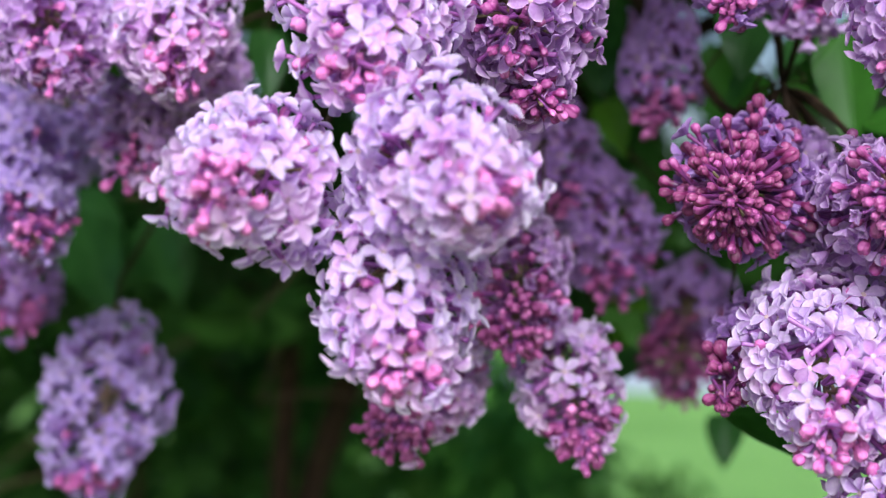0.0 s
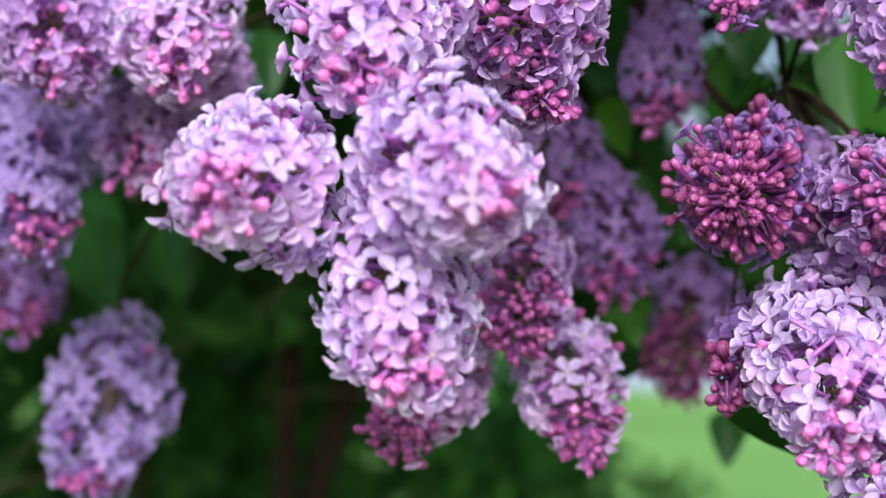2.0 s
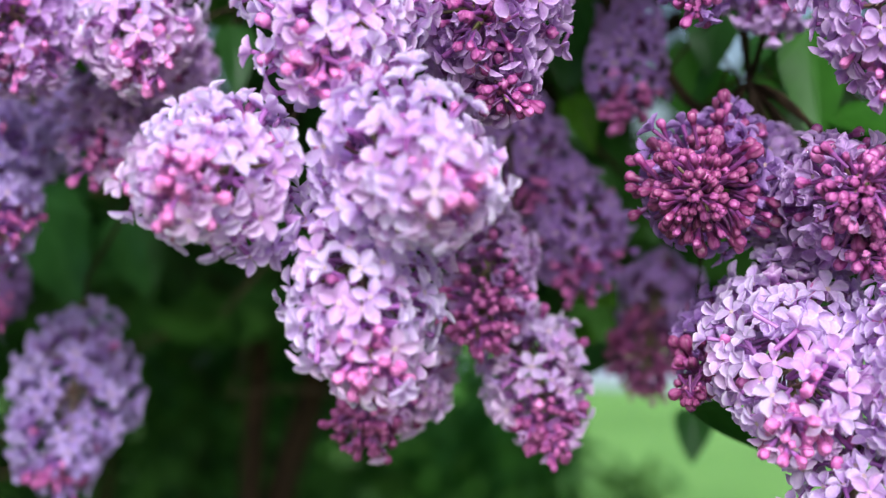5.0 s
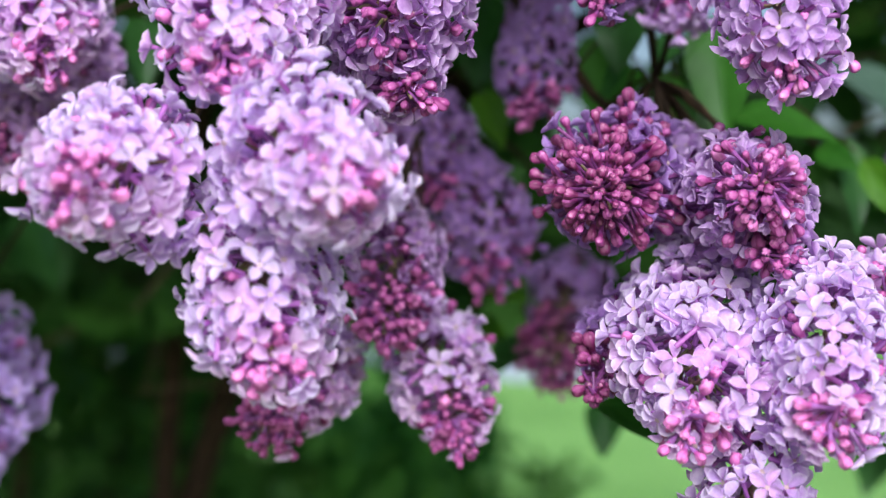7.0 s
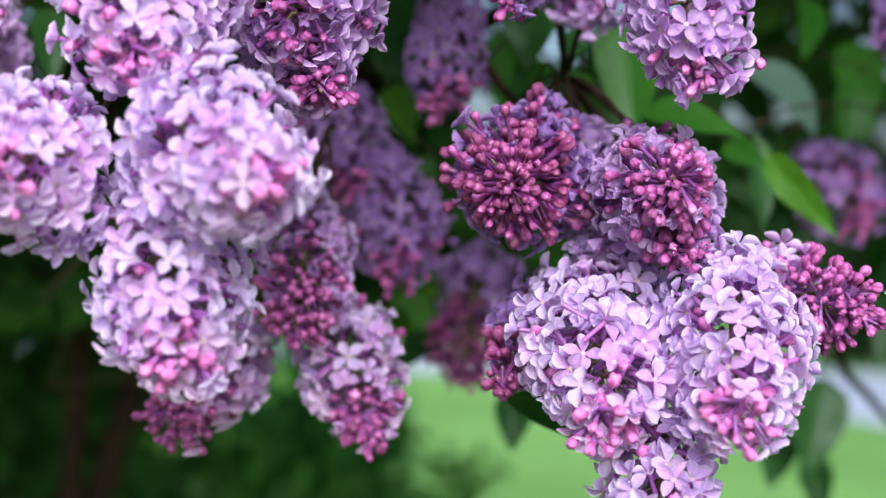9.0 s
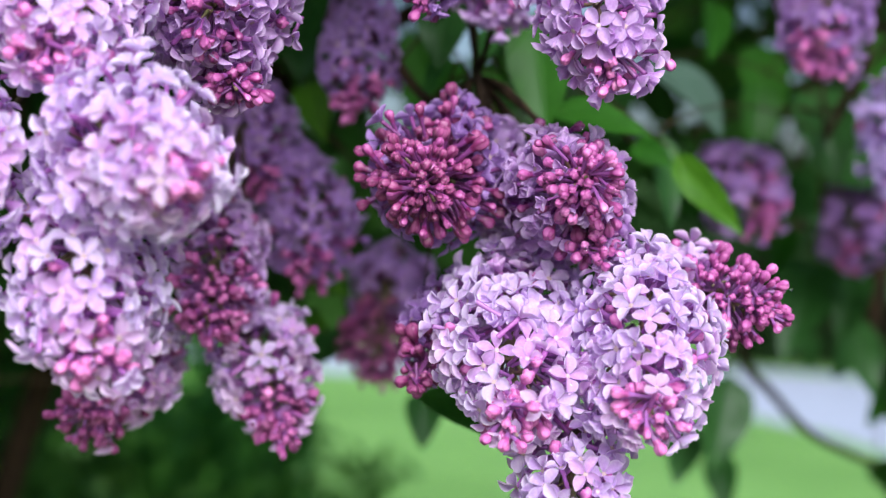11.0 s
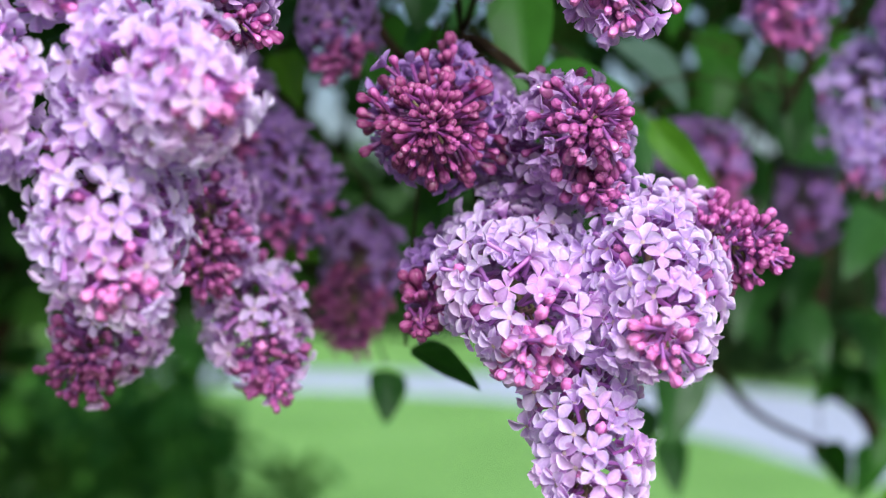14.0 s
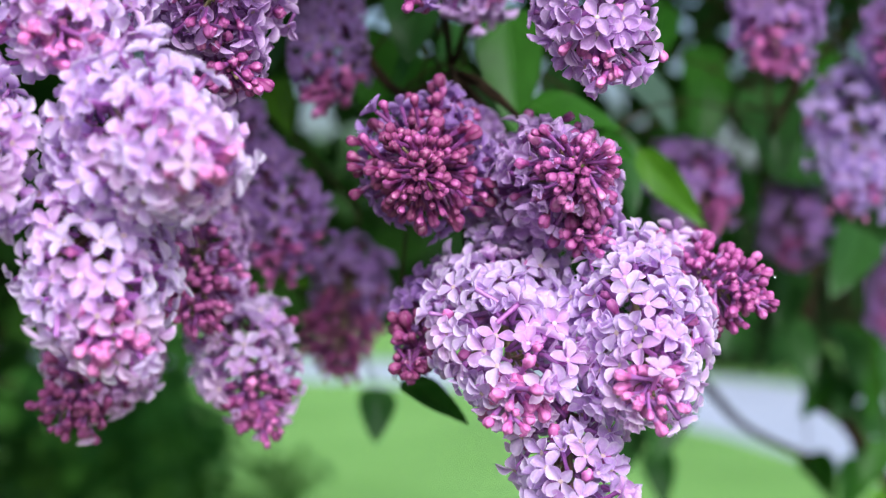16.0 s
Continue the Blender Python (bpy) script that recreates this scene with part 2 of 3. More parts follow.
def frame_to(direction, spin=0.0):
    """A turn that takes local z to the direction, spun about it."""
    return Vector(direction).to_track_quat("Z", "Y").to_matrix().to_4x4() @ Matrix.Rotation(spin, 4, "Z")


# ---- florets and buds: local z points out of the truss, the throat lies at the origin ----
def floret_mesh(tint, rng, lift, curl, cup):
    """Four pointed petals on a slender tube: they rise by lift, bend back by curl and roll up their rims by cup."""
    verts, faces, fm = [], [], []
    rows = ((0.0, 0.24), (0.16, 0.56), (0.33, 0.89), (0.49, 1.0), (0.65, 0.92), (0.80, 0.69), (0.92, 0.38), (1.0, 0.05))
    cols = (-1.0, -0.78, -0.42, 0.0, 0.42, 0.78, 1.0)
    n = len(cols)
    rim, mouth = [], []
    for k in range(4):
        turn = k * math.pi / 2 + rng.uniform(-0.13, 0.13)
        long, wide = rng.uniform(0.0067, 0.0081), rng.uniform(0.0025, 0.0031)
        up, bend, roll = lift + rng.uniform(-0.16, 0.16), curl + rng.uniform(-0.22, 0.22), cup * rng.uniform(0.7, 1.3)
        twist, lean = rng.uniform(-0.16, 0.16), rng.uniform(-0.10, 0.10)
        start = len(verts)
        mouth += [start, start + 3, start + 6]
        c, s = math.cos(turn), math.sin(turn)
        x0, z0, v0 = 0.0009, 0.0, 0.0
        for v, w in rows:
            a = up - bend * v + (0.35 if v > 0.9 else 0.0)
            x0, z0, v0 = x0 + long * (v - v0) * math.cos(a), z0 + long * (v - v0) * math.sin(a), v
            for u in cols:
                raised = wide * w * min(1.0, 3.5 * v) * (0.32 * roll * u * u + 0.38 * roll * u ** 6) - 0.00022 * (1 - abs(u)) * math.sin(math.pi * v)
                raised += twist * u * v * wide
                x, z = x0 - raised * math.sin(a), z0 + raised * math.cos(a)
                y = u * w * wide * (1 - 0.10 * roll * abs(u)) + lean * long * v * v
                verts.append((x * c - y * s, x * s + y * c, z))
                rim.append(max(u ** 6 * min(1.0, 3 * v), v ** 9))
        for i in range(len(rows) - 1):
            for j in range(n - 1):
                a = start + i * n + j
                faces.append((a, a + n, a + n + 1, a + 1))
                fm.append(0)
    # the throat closes the mouth, and the tube hangs from the same ring
    verts.append((0, 0, -0.0004))
    heart = len(verts) - 1
    ring = mouth
    for i in range(12):
        faces.append((heart, mouth[i], mouth[(i + 1) % 12]))
        fm.append(2)
    for z, r in ((-0.0012, 0.0011), (-0.006, 0.0009), (-0.0112, 0.0011)):
        below = []
        for k in range(4):
            for q in (-0.6, 0.0, 0.6):
                a = k * math.pi / 2 + q
                below.append(len(verts))
                verts.append((r * math.cos(a), r * math.sin(a), z))
        for i in range(12):
            faces.append((ring[i], below[i], below[(i + 1) % 12], ring[(i + 1) % 12]))
            fm.append(1)
        ring = below
    ob = linked("floret", verts, faces, (PETAL[tint], TUBE[tint], THROAT), None, "", fm)
    me = ob.data
    edge = me.attributes.new("rim", "FLOAT", "POINT")
    edge.data.foreach_set("value", rim + [0.0] * (len(verts) - len(rim)))
    bpy.data.objects.remove(ob)
    return me


def bud_mesh(kind, tint, plump, length):
    """A closed bud: a four-lobed oval head on a tube, its apex at the origin's outside."""
    verts, faces, fm = [], [], []
    rings = [(-0.0112, 0.0008, 0.0), (-0.0045, 0.0009, 0.0), (-0.0012, 0.0013, 0.0)]
    rings += [(length * q, plump * w, lobe) for q, w, lobe in
              ((0.04, 0.60, 0.10), (0.20, 0.84, 0.24), (0.44, 1.0, 0.33), (0.66, 1.0, 0.38), (0.86, 0.84, 0.46), (1.0, 0.50, 0.58))]
    sides, crease = 16, []
    for i, (z, r, lobe) in enumerate(rings):
        for k in range(sides):
            a = k * 2 * math.pi / sides + 0.09 * max(0, i - 3)
            swell = 1 - lobe * (1.0, 0.16, 0.0, 0.16)[k % 4]
            verts.append((r * swell * math.cos(a), r * swell * math.sin(a), z))
            crease.append(0.0 if i < 4 else (1.0, 0.5, 0.0, 0.0)[k % 4])
    for i in range(len(rings) - 1):
        for k in range(sides):
            a, b = i * sides + k, i * sides + (k + 1) % sides
            faces.append((a, b, b + sides, a + sides))
            fm.append(1 if i < 2 else 0)
    top = (len(rings) - 1) * sides
    verts.append((0, 0, length * 0.90))
    for k in range(sides):
        faces.append((top + k, top + (k + 1) % sides, len(verts) - 1))
        fm.append(0)
    ob = linked("bud", verts, faces, (BUD[kind], TUBE[tint]), None, "", fm)
    me = ob.data
    edge = me.attributes.new("rim", "FLOAT", "POINT")
    edge.data.foreach_set("value", crease + [1.0] * (len(verts) - len(crease)))
    bpy.data.objects.remove(ob)
    return me


shape_rng = random.Random(11)
OPEN_SHAPES = ((0.26, 0.36, 0.9), (0.20, 0.25, 0.7), (0.34, 0.55, 1.1), (0.15, 0.36, 1.1), (0.48, 0.30, 1.1), (0.40, 1.0, 1.1), (0.65, 0.75, 1.4))
SHUT_SHAPES = ((1.05, 0.35, 1.3), (1.25, 0.10, 1.5), (0.95, 0.95, 1.2))
FLORETS = {t: [floret_mesh(t, shape_rng, *q) for q in OPEN_SHAPES] for t in PETAL}
HALF_OPEN = {t: [floret_mesh(t, shape_rng, *q) for q in SHUT_SHAPES] for t in PETAL}
BUDS = {(k, t): [bud_mesh(k, t, 0.0025, 0.0049), bud_mesh(k, t, 0.0021, 0.0040), bud_mesh(k, t, 0.0027, 0.0057), bud_mesh(k, t, 0.0022, 0.0052)]
        for k in BUD for t in PETAL}

PANICLE_ENDS = []


def lilac_panicle(base, tip, radius, buds, petals, bud_kind, label, spacing=0.0102):
    """A truss from its base to its tip: florets all round an uneven egg, buds in the last part of it."""
    rng = random.Random(7 + 13 * len(PANICLE_ENDS))
    base, tip = Vector(base), Vector(tip)
    long = max((tip - base).length, radius * 1.5)
    axis = (tip - base).normalized()
    root = new("lilac_panicle")
    root.matrix_basis = Matrix.Translation(base) @ frame_to(axis)
    tagged(root, label + " on a woody twig", "lilac flower", "flower trusses of the lilac shrub")
    seed = Vector((rng.uniform(0, 50), rng.uniform(0, 50), rng.uniform(0, 50)))

    def surface(u, a, grow=1.0):
        """The place and the outward direction at height u (-1 base, 1 tip) and angle a."""
        s = math.sqrt(max(0.0, 1 - u * u))
        wide = radius * s * (1.0 - 0.16 * u)
        p = Vector((wide * math.cos(a), wide * math.sin(a), long * (0.5 + 0.5 * u)))
        lump = 0.98 + 0.40 * noise.noise(p * 30 - seed) + 0.24 * noise.noise(p * 58 + seed)
        p = Vector((p.x * lump, p.y * lump, p.z + 0.004 * noise.noise(p * 60 - seed)))
        q = Vector((s * math.cos(a) / radius, s * math.sin(a) / radius, u * 2 / long)).normalized()
        p = Vector((p.x * grow, p.y * grow, long * 0.5 + (p.z - long * 0.5) * grow))
        return p, q

    def spray(p, d, size):
        """A side stalk from the rachis to the foot of a flower."""
        inner = Vector((0, 0, max(0.0, p.z * 0.92 - 0.010)))
        foot = p - d * 0.011 * size
        stalks.append([(inner, 0.0010), (inner.lerp(foot, 0.5) + Vector((0, 0, 0.001)), 0.0008), (foot, 0.0006)])

    half = long / 2
    area = 4 * math.pi * (((radius * radius) ** 1.6 + 2 * (radius * half) ** 1.6) / 3) ** (1 / 1.6)
    edge = 1 - 2 * buds
    golden = math.pi * (3 - math.sqrt(5))
    stalks = [[(Vector((0, 0, -0.012)), 0.0019), (Vector((0, 0, long * 0.4)), 0.0016), (Vector((0, 0, long * 0.9)), 0.0008)]]
    count = int(area / spacing ** 2)
    for i in range(count):
        u, a = 1 - 2 * (i + 0.5) / count, i * golden + rng.uniform(-0.22, 0.22)
        u = max(-1, min(1, u + rng.uniform(-0.06, 0.06)))
        if u > edge + rng.uniform(-0.22, 0.14):
            continue
        p, q = surface(u, a, rng.uniform(0.86, 1.06))
        hollow = noise.noise(p * 80 - seed) < -0.48
        if hollow:
            p, q = surface(u, a, rng.uniform(0.62, 0.74))
        d = (q + Vector((0, 0, 0.22)) + Vector((rng.gauss(0, 0.32), rng.gauss(0, 0.32), rng.gauss(0, 0.32)))).normalized()
        pick = rng.random() + (0.12 * max(0.0, 1 - (edge - u) * 2.2))
        # florets that opened last, near the buds, are rosier than the older ones
        tone = "rose" if petals in ("pink", "lavender") and rng.random() < (0.5 if u > edge - 0.55 else 0.12) else petals
        if pick < (0.87 if not hollow else 0.4):
            me, size, name = rng.choice(FLORETS[tone]), rng.uniform(0.86, 1.10), "floret"
        elif pick < (0.96 if not hollow else 0.60):
            me, size, name = rng.choice(HALF_OPEN["rose" if tone != petals or petals == "pink" else petals]), rng.uniform(0.8, 1.0), "floret"
        else:
            me, size, name = rng.choice(BUDS[(bud_kind, petals)]), rng.uniform(0.85, 1.08), "bud"
        piece(name, me, Matrix.Translation(p) @ frame_to(d, rng.uniform(0, 6.3)) @ Matrix.Scale(size, 4), root)
        if i % 4 == 0:
            spray(p, d, size)
    # a sunken layer of late flowers closes the view between the outer ones
    count = int(area / 0.0200 ** 2)
    for i in range(count):
        u, a = 1 - 2 * (i + 0.5) / count, i * golden + 1.0 + rng.uniform(-0.3, 0.3)
        if u > edge - 0.05 or spacing > 0.011:
            continue
        p, q = surface(u, a, rng.uniform(0.66, 0.80))
        d = (q + Vector((0, 0, 0.3)) + Vector((rng.gauss(0, 0.2), rng.gauss(0, 0.2), rng.gauss(0, 0.2)))).normalized()
        late = rng.random() < 0.2
        me = rng.choice(BUDS[(bud_kind, petals)]) if late else rng.choice(HALF_OPEN[petals])
        piece("bud" if late else "floret", me, Matrix.Translation(p) @ frame_to(d, rng.uniform(0, 6.3)) @ Matrix.Scale(rng.uniform(0.85, 1.0), 4), root)
    count = int(area / ((0.0052 if buds > 0.6 else 0.0060) * spacing / 0.0102) ** 2)
    for i in range(count):
        u, a = 1 - 2 * (i + 0.5) / count, i * golden + rng.uniform(-0.3, 0.3)
        if u < edge + rng.uniform(-0.15, 0.15):
            continue
        p, q = surface(u, a, rng.uniform(0.70, 1.05))
        if noise.noise(p * 105 + seed) < (-0.28 if u < 0.75 else -0.36):
            continue
        # the buds stand in little sprays, some sunk and some proud
        pull = noise.noise_vector(p * 90 + seed) * 0.0045
        p = p + pull - q * (q.dot(pull)) - q * 0.005 * (0.5 + noise.noise(p * 130 - seed))
        d = (q + Vector((0, 0, 0.25)) + Vector((rng.gauss(0, 0.2), rng.gauss(0, 0.2), rng.gauss(0, 0.2)))).normalized()
        size = rng.uniform(0.72, 1.15) * (1.10 - 0.30 * max(0.0, (u - edge) / (1.001 - edge)))
        early = rng.random() < {"pink": 0.12, "magenta": 0.14, "dark": 0.06}[bud_kind] * (1.6 if u < edge + 0.35 else 0.0)
        kind = "pink" if bud_kind == "magenta" and rng.random() < 0.15 else "magenta" if bud_kind == "dark" and rng.random() < 0.3 else bud_kind
        me = rng.choice(HALF_OPEN["rose" if petals in ("pink", "lavender") else petals]) if early else rng.choice(BUDS[(kind, petals)])
        piece("floret" if early else "bud", me, Matrix.Translation(p) @ frame_to(d, rng.uniform(0, 6.3)) @ Matrix.Scale(size * (0.8 if early else 1.0), 4), root)
        if i % 3 == 0:
            spray(p, d, size)
    v, f = tube_mesh(stalks[:1], 7)
    linked("stem", v, f, (STALK,), root, "greenish brown flower stem")
    v, f = tube_mesh(stalks[1:], 5)
    tagged(linked("stalk_spray", v, f, (STALK,), root, "thin greenish brown side stalks"), kind="stuff")
    PANICLE_ENDS.append((base, axis))
    return root


# ---- leaves ----
def leaf_outline(v):
    """Half width of a heart-shaped leaf from stalk (0) to pointed tip (1)."""
    return (math.sin(math.pi * min(1.0, v ** 0.62)) ** 0.75) * (1 - 0.28 * v) if 0 < v < 1 else 0.0


def leaf_mesh(kind, rng):
    """A blade one unit of 0.1 m long and 0.1 m wide, folded along its midrib, with a short stalk."""
    verts, faces = [], []
    rows, cols = 12, 8
    fold, droop, wavy = rng.uniform(0.2, 0.5), rng.uniform(0.10, 0.40), rng.uniform(0.02, 0.055)
    ph = rng.uniform(0, 6)
    for i in range(rows + 1):
        v = i / rows
        w = max(leaf_outline(v), 0.012) * 0.05
        for j in range(cols + 1):
            u = -1 + 2 * j / cols
            back = 0.010 * abs(u) * max(0.0, 0.25 - v) * 4
            z = fold * abs(u) * w - droop * 0.1 * v * v + wavy * 0.1 * math.sin(9 * v + ph) * u * u
            verts.append((u * w, 0.1 * v - back, z))
    n = cols + 1
    for i in range(rows):
        for j in range(cols):
            a = i * n + j
            faces.append((a, a + 1, a + n + 1, a + n))
    sv, sf = tube_mesh([[(Vector((0, -0.022, -0.004)), 0.0011), (Vector((0, 0.0, -0.0006)), 0.0009),
                         (Vector((0, 0.045, -0.0006 - droop * 0.02)), 0.0006)]], 6)
    made = []
    for name, vs, fs, mat in (("leaf", verts, faces, LEAF[kind]), ("leaf_stalk", sv, sf, STALK)):
        ob = linked(name, vs, fs, (mat,))
        made.append(ob.data)
        bpy.data.objects.remove(ob)
    return made


LEAF_MESHES = {k: [leaf_mesh(k, shape_rng) for _ in range(4)] for k in LEAF}
leaf_rng = random.Random(8)
LEAF_ENDS = []
shrub = tagged(new("lilac_shrub"), "large lilac shrub with brown woody branches and green heart-shaped leaves", "shrub")


def leaf(base, tip, width, kind, face=(0.1, -1.0, 0.55)):
    """A leaf of the shrub from its stalk to its tip; face is the way its upper side looks."""
    base, tip = Vector(base), Vector(tip)
    along = tip - base
    y = along.normalized()
    z = Vector(face) + Vector((leaf_rng.uniform(-0.4, 0.4), 0, leaf_rng.uniform(-0.3, 0.3)))
    x = y.cross(z).normalized()
    z = x.cross(y)
    m = Matrix((x, y, z)).transposed().to_4x4()
    m.translation = base
    m = m @ Matrix.Diagonal((width / 0.1, along.length / 0.1, width / 0.1, 1))
    LEAF_ENDS.append(base - y * 0.2 * along.length)
    blade, stalk = leaf_rng.choice(LEAF_MESHES[kind])
    ob = piece("leaf", blade, m, shrub)
    if base.y < 1.15:
        piece("leaf_stalk", stalk, Matrix.Identity(4), ob, "thin brownish leaf stalk")
    return ob


def leaf_cloud(name, mat, places, size, rng, parent=None):
    """Very many small pointed leaves in one mesh, at the given places."""
    n = len(places)
    unit = np.array(((0, -0.5, 0), (0.28, -0.2, 0.06), (0.24, 0.15, 0.05), (0, 0.5, -0.08), (-0.24, 0.15, 0.05), (-0.28, -0.2, 0.06), (0, 0, 0)))
    tri = np.array(((0, 1, 6), (1, 2, 6), (2, 3, 6), (3, 4, 6), (4, 5, 6), (5, 0, 6)))
    ang = rng.normal(size=(n, 4))
    ang /= np.linalg.norm(ang, axis=1)[:, None]
    a, b, c, d = ang.T
    rot = np.stack((1 - 2 * (c * c + d * d), 2 * (b * c - a * d), 2 * (b * d + a * c),
                    2 * (b * c + a * d), 1 - 2 * (b * b + d * d), 2 * (c * d - a * b),
                    2 * (b * d - a * c), 2 * (c * d + a * b), 1 - 2 * (b * b + c * c)), 1).reshape(n, 3, 3)
    sizes = size * rng.uniform(0.6, 1.3, n)
    v = np.einsum("nij,kj->nki", rot, unit) * sizes[:, None, None] + np.asarray(places)[:, None, :]
    f = (tri[None] + 7 * np.arange(n)[:, None, None]).reshape(-1, 3)
    return linked(name, v.reshape(-1, 3).tolist(), f.tolist(), (mat,), parent, "", None, False)


# ---- ground ----
def softened(points, n=6):
    out = []
    for i in range(len(points) - 1):
        p0, p1, p2, p3 = points[max(i - 1, 0)], points[i], points[i + 1], points[min(i + 2, len(points) - 1)]
        for k in range(n):
            t = k / n
            out.append(0.5 * (2 * p1 + (p2 - p0) * t + (2 * p0 - 5 * p1 + 4 * p2 - p3) * t * t + (3 * p1 - p0 - 3 * p2 + p3) * t ** 3))
    return out + [points[-1]]


def flat_grid(name, x0, x1, y0, y1, nx, ny, z, mat, rough=0.0):
    verts = [(x0 + (x1 - x0) * i / nx, y0 + (y1 - y0) * j / ny,
              z + rough * noise.noise(Vector((i * 0.37, j * 0.41, 3.0)))) for j in range(ny + 1) for i in range(nx + 1)]
    faces = [(j * (nx + 1) + i, j * (nx + 1) + i + 1, (j + 1) * (nx + 1) + i + 1, (j + 1) * (nx + 1) + i)
             for j in range(ny) for i in range(nx)]
    return linked(name, verts, faces, (mat,))


ground = flat_grid("ground", -400, 400, -60, 900, 60, 60, 0.0, LAWN)
tagged(ground, "mown bright green lawn reaching to the trees", "lawn", kind="structure")


def unseen_soil_bed():
    """Bare soil, out of view, added to cut the lawn's green bounce; uneven edge."""
    verts, faces = [Vector((-0.6, 1.2, 0.05))], []
    n = 48
    for ring, z in ((0.55, 0.04), (0.95, 0.02), (1.0, -0.02)):
        for k in range(n):
            a = 2 * math.pi * k / n
            r = ring * (3.6 + 0.35 * noise.noise(Vector((math.cos(a) * 2, math.sin(a) * 2, 1))))
            verts.append(Vector((-0.6 + r * math.cos(a) * 1.15, 1.2 + r * math.sin(a), z)))
    faces += [(0, 1 + k, 1 + (k + 1) % n) for k in range(n)]
    for i in range(2):
        faces += [(1 + i * n + k, 1 + (i + 1) * n + k, 1 + (i + 1) * n + (k + 1) % n, 1 + i * n + (k + 1) % n) for k in range(n)]
    ob = linked("soil", verts, faces, (SOIL,))
    return tagged(ob, "unseen dark soil added under the shrubs to cut green bounce", "soil", kind="structure")


unseen_soil_bed()


def pale_road():
    """A pale path that comes from the right and bends away to the left, a finger's width above the grass."""
    line = softened([Vector(p) for p in ((6.0, 3.0, 0), (5.5, 9.0, 0), (5.0, 13.5, 0), (3.9, 18.0, 0), (1.9, 20.4, 0), (-1.2, 22.0, 0), (-6, 25, 0), (-16, 28, 0))], 5)
    verts, faces = [], []
    for i, p in enumerate(line):
        d = (line[min(i + 1, len(line) - 1)] - line[max(i - 1, 0)]).normalized()
        side = Vector((d.y, -d.x, 0)) * (1.65 + 0.05 * math.sin(i * 1.7))
        for k, z in ((-1.0, -0.02), (-0.93, 0.02), (0.0, 0.035), (0.93, 0.02), (1.0, -0.02)):
            verts.append(p + side * k + Vector((0, 0, z)))
    for i in range(len(line) - 1):
        for k in range(4):
            a = i * 5 + k
            faces.append((a, a + 1, a + 6, a + 5))
    ob = linked("path", verts, faces, (ROAD,))
    return tagged(ob, "pale grey garden path curving across the lawn", "path", kind="structure")


pale_road()

cloud_rng = np.random.default_rng(4)


def clumps(n, centre, spread, lumps, tight):
    """Places gathered in rounded clumps about a centre."""
    mid = np.asarray(centre) + cloud_rng.uniform(-1, 1, (lumps, 3)) * np.asarray(spread)
    pick = cloud_rng.integers(0, lumps, n)
    off = cloud_rng.normal(size=(n, 3))
    off *= (tight * cloud_rng.uniform(0.5, 1.0, (n, 1)) / np.linalg.norm(off, axis=1)[:, None])
    return mid[pick] + off


def bush(n, centre, spread, lumps, tight, size, mat, label):
    root = tagged(new("bush"), label, "bush", "bushes behind the lilac")
    cx, cy, cz = centre
    root.location = (cx, cy, 0)
    for k in range(7):
        a = k * 0.9
        v, f = tube_mesh([[(Vector((0.06 * math.cos(a), 0.06 * math.sin(a), -0.03)), 0.022),
                      (Vector((spread[0] * 0.4 * math.cos(a), spread[1] * 0.4 * math.sin(a), cz * 0.6)), 0.014),
                      (Vector((spread[0] * 0.8 * math.cos(a), spread[1] * 0.8 * math.sin(a), cz + spread[2] * 0.6)), 0.006)]], 7)
        linked("branch", v, f, (BARK,), root)
    crown = leaf_cloud("crown", mat, clumps(n, (0, 0, cz), spread, lumps, tight), size, cloud_rng, root)
    tagged(crown, "dense dark green foliage", kind="stuff")
    return root


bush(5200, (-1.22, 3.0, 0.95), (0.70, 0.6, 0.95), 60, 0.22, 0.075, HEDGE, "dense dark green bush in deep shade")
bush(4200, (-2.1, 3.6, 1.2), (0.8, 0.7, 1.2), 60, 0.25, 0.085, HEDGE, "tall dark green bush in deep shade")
bush(4200, (-0.72, 4.3, 0.62), (0.48, 0.4, 0.60), 54, 0.17, 0.07, GARDEN, "rounded mid-green bush at the edge of the lawn")
bush(2000, (-0.40, 3.75, 0.50), (0.32, 0.25, 0.42), 30, 0.16, 0.065, YOUNG, "small light green bush beside the lawn")
bush(3600, (-1.5, 7.5, 0.45), (0.8, 0.7, 0.5), 34, 0.28, 0.10, YOUNG, "low green bush at the edge of the lawn")

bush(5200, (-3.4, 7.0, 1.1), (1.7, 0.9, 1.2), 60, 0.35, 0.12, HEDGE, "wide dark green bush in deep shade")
bush(2600, (10.0, 38.0, 1.3), (2.6, 1.2, 1.3), 40, 0.6, 0.25, SHADED_HEDGE, "dark green bush at the edge of the far trees")
bush(3000, (5.4, 21.2, 0.95), (1.5, 0.8, 0.95), 40, 0.45, 0.20, SHADED_HEDGE, "dark green bush just beyond the garden path")
bush(2600, (7.0, 18.8, 1.0), (1.1, 0.9, 1.0), 36, 0.42, 0.20, SHADED_HEDGE, "dark green bush at the bend of the garden path")
bush(2600, (7.6, 30.0, 1.1), (1.7, 1.0, 1.1), 40, 0.5, 0.22, SHADED_HEDGE, "rounded dark green bush behind the path")
bush(2600, (9.4, 20.0, 1.0), (1.5, 1.6, 1.0), 40, 0.5, 0.22, SHADED_HEDGE, "dark green bush beside the garden path")
bush(2600, (9.2, 28.0, 1.1), (1.7, 1.6, 1.1), 40, 0.5, 0.22, SHADED_HEDGE, "dark green bush beyond the garden path")
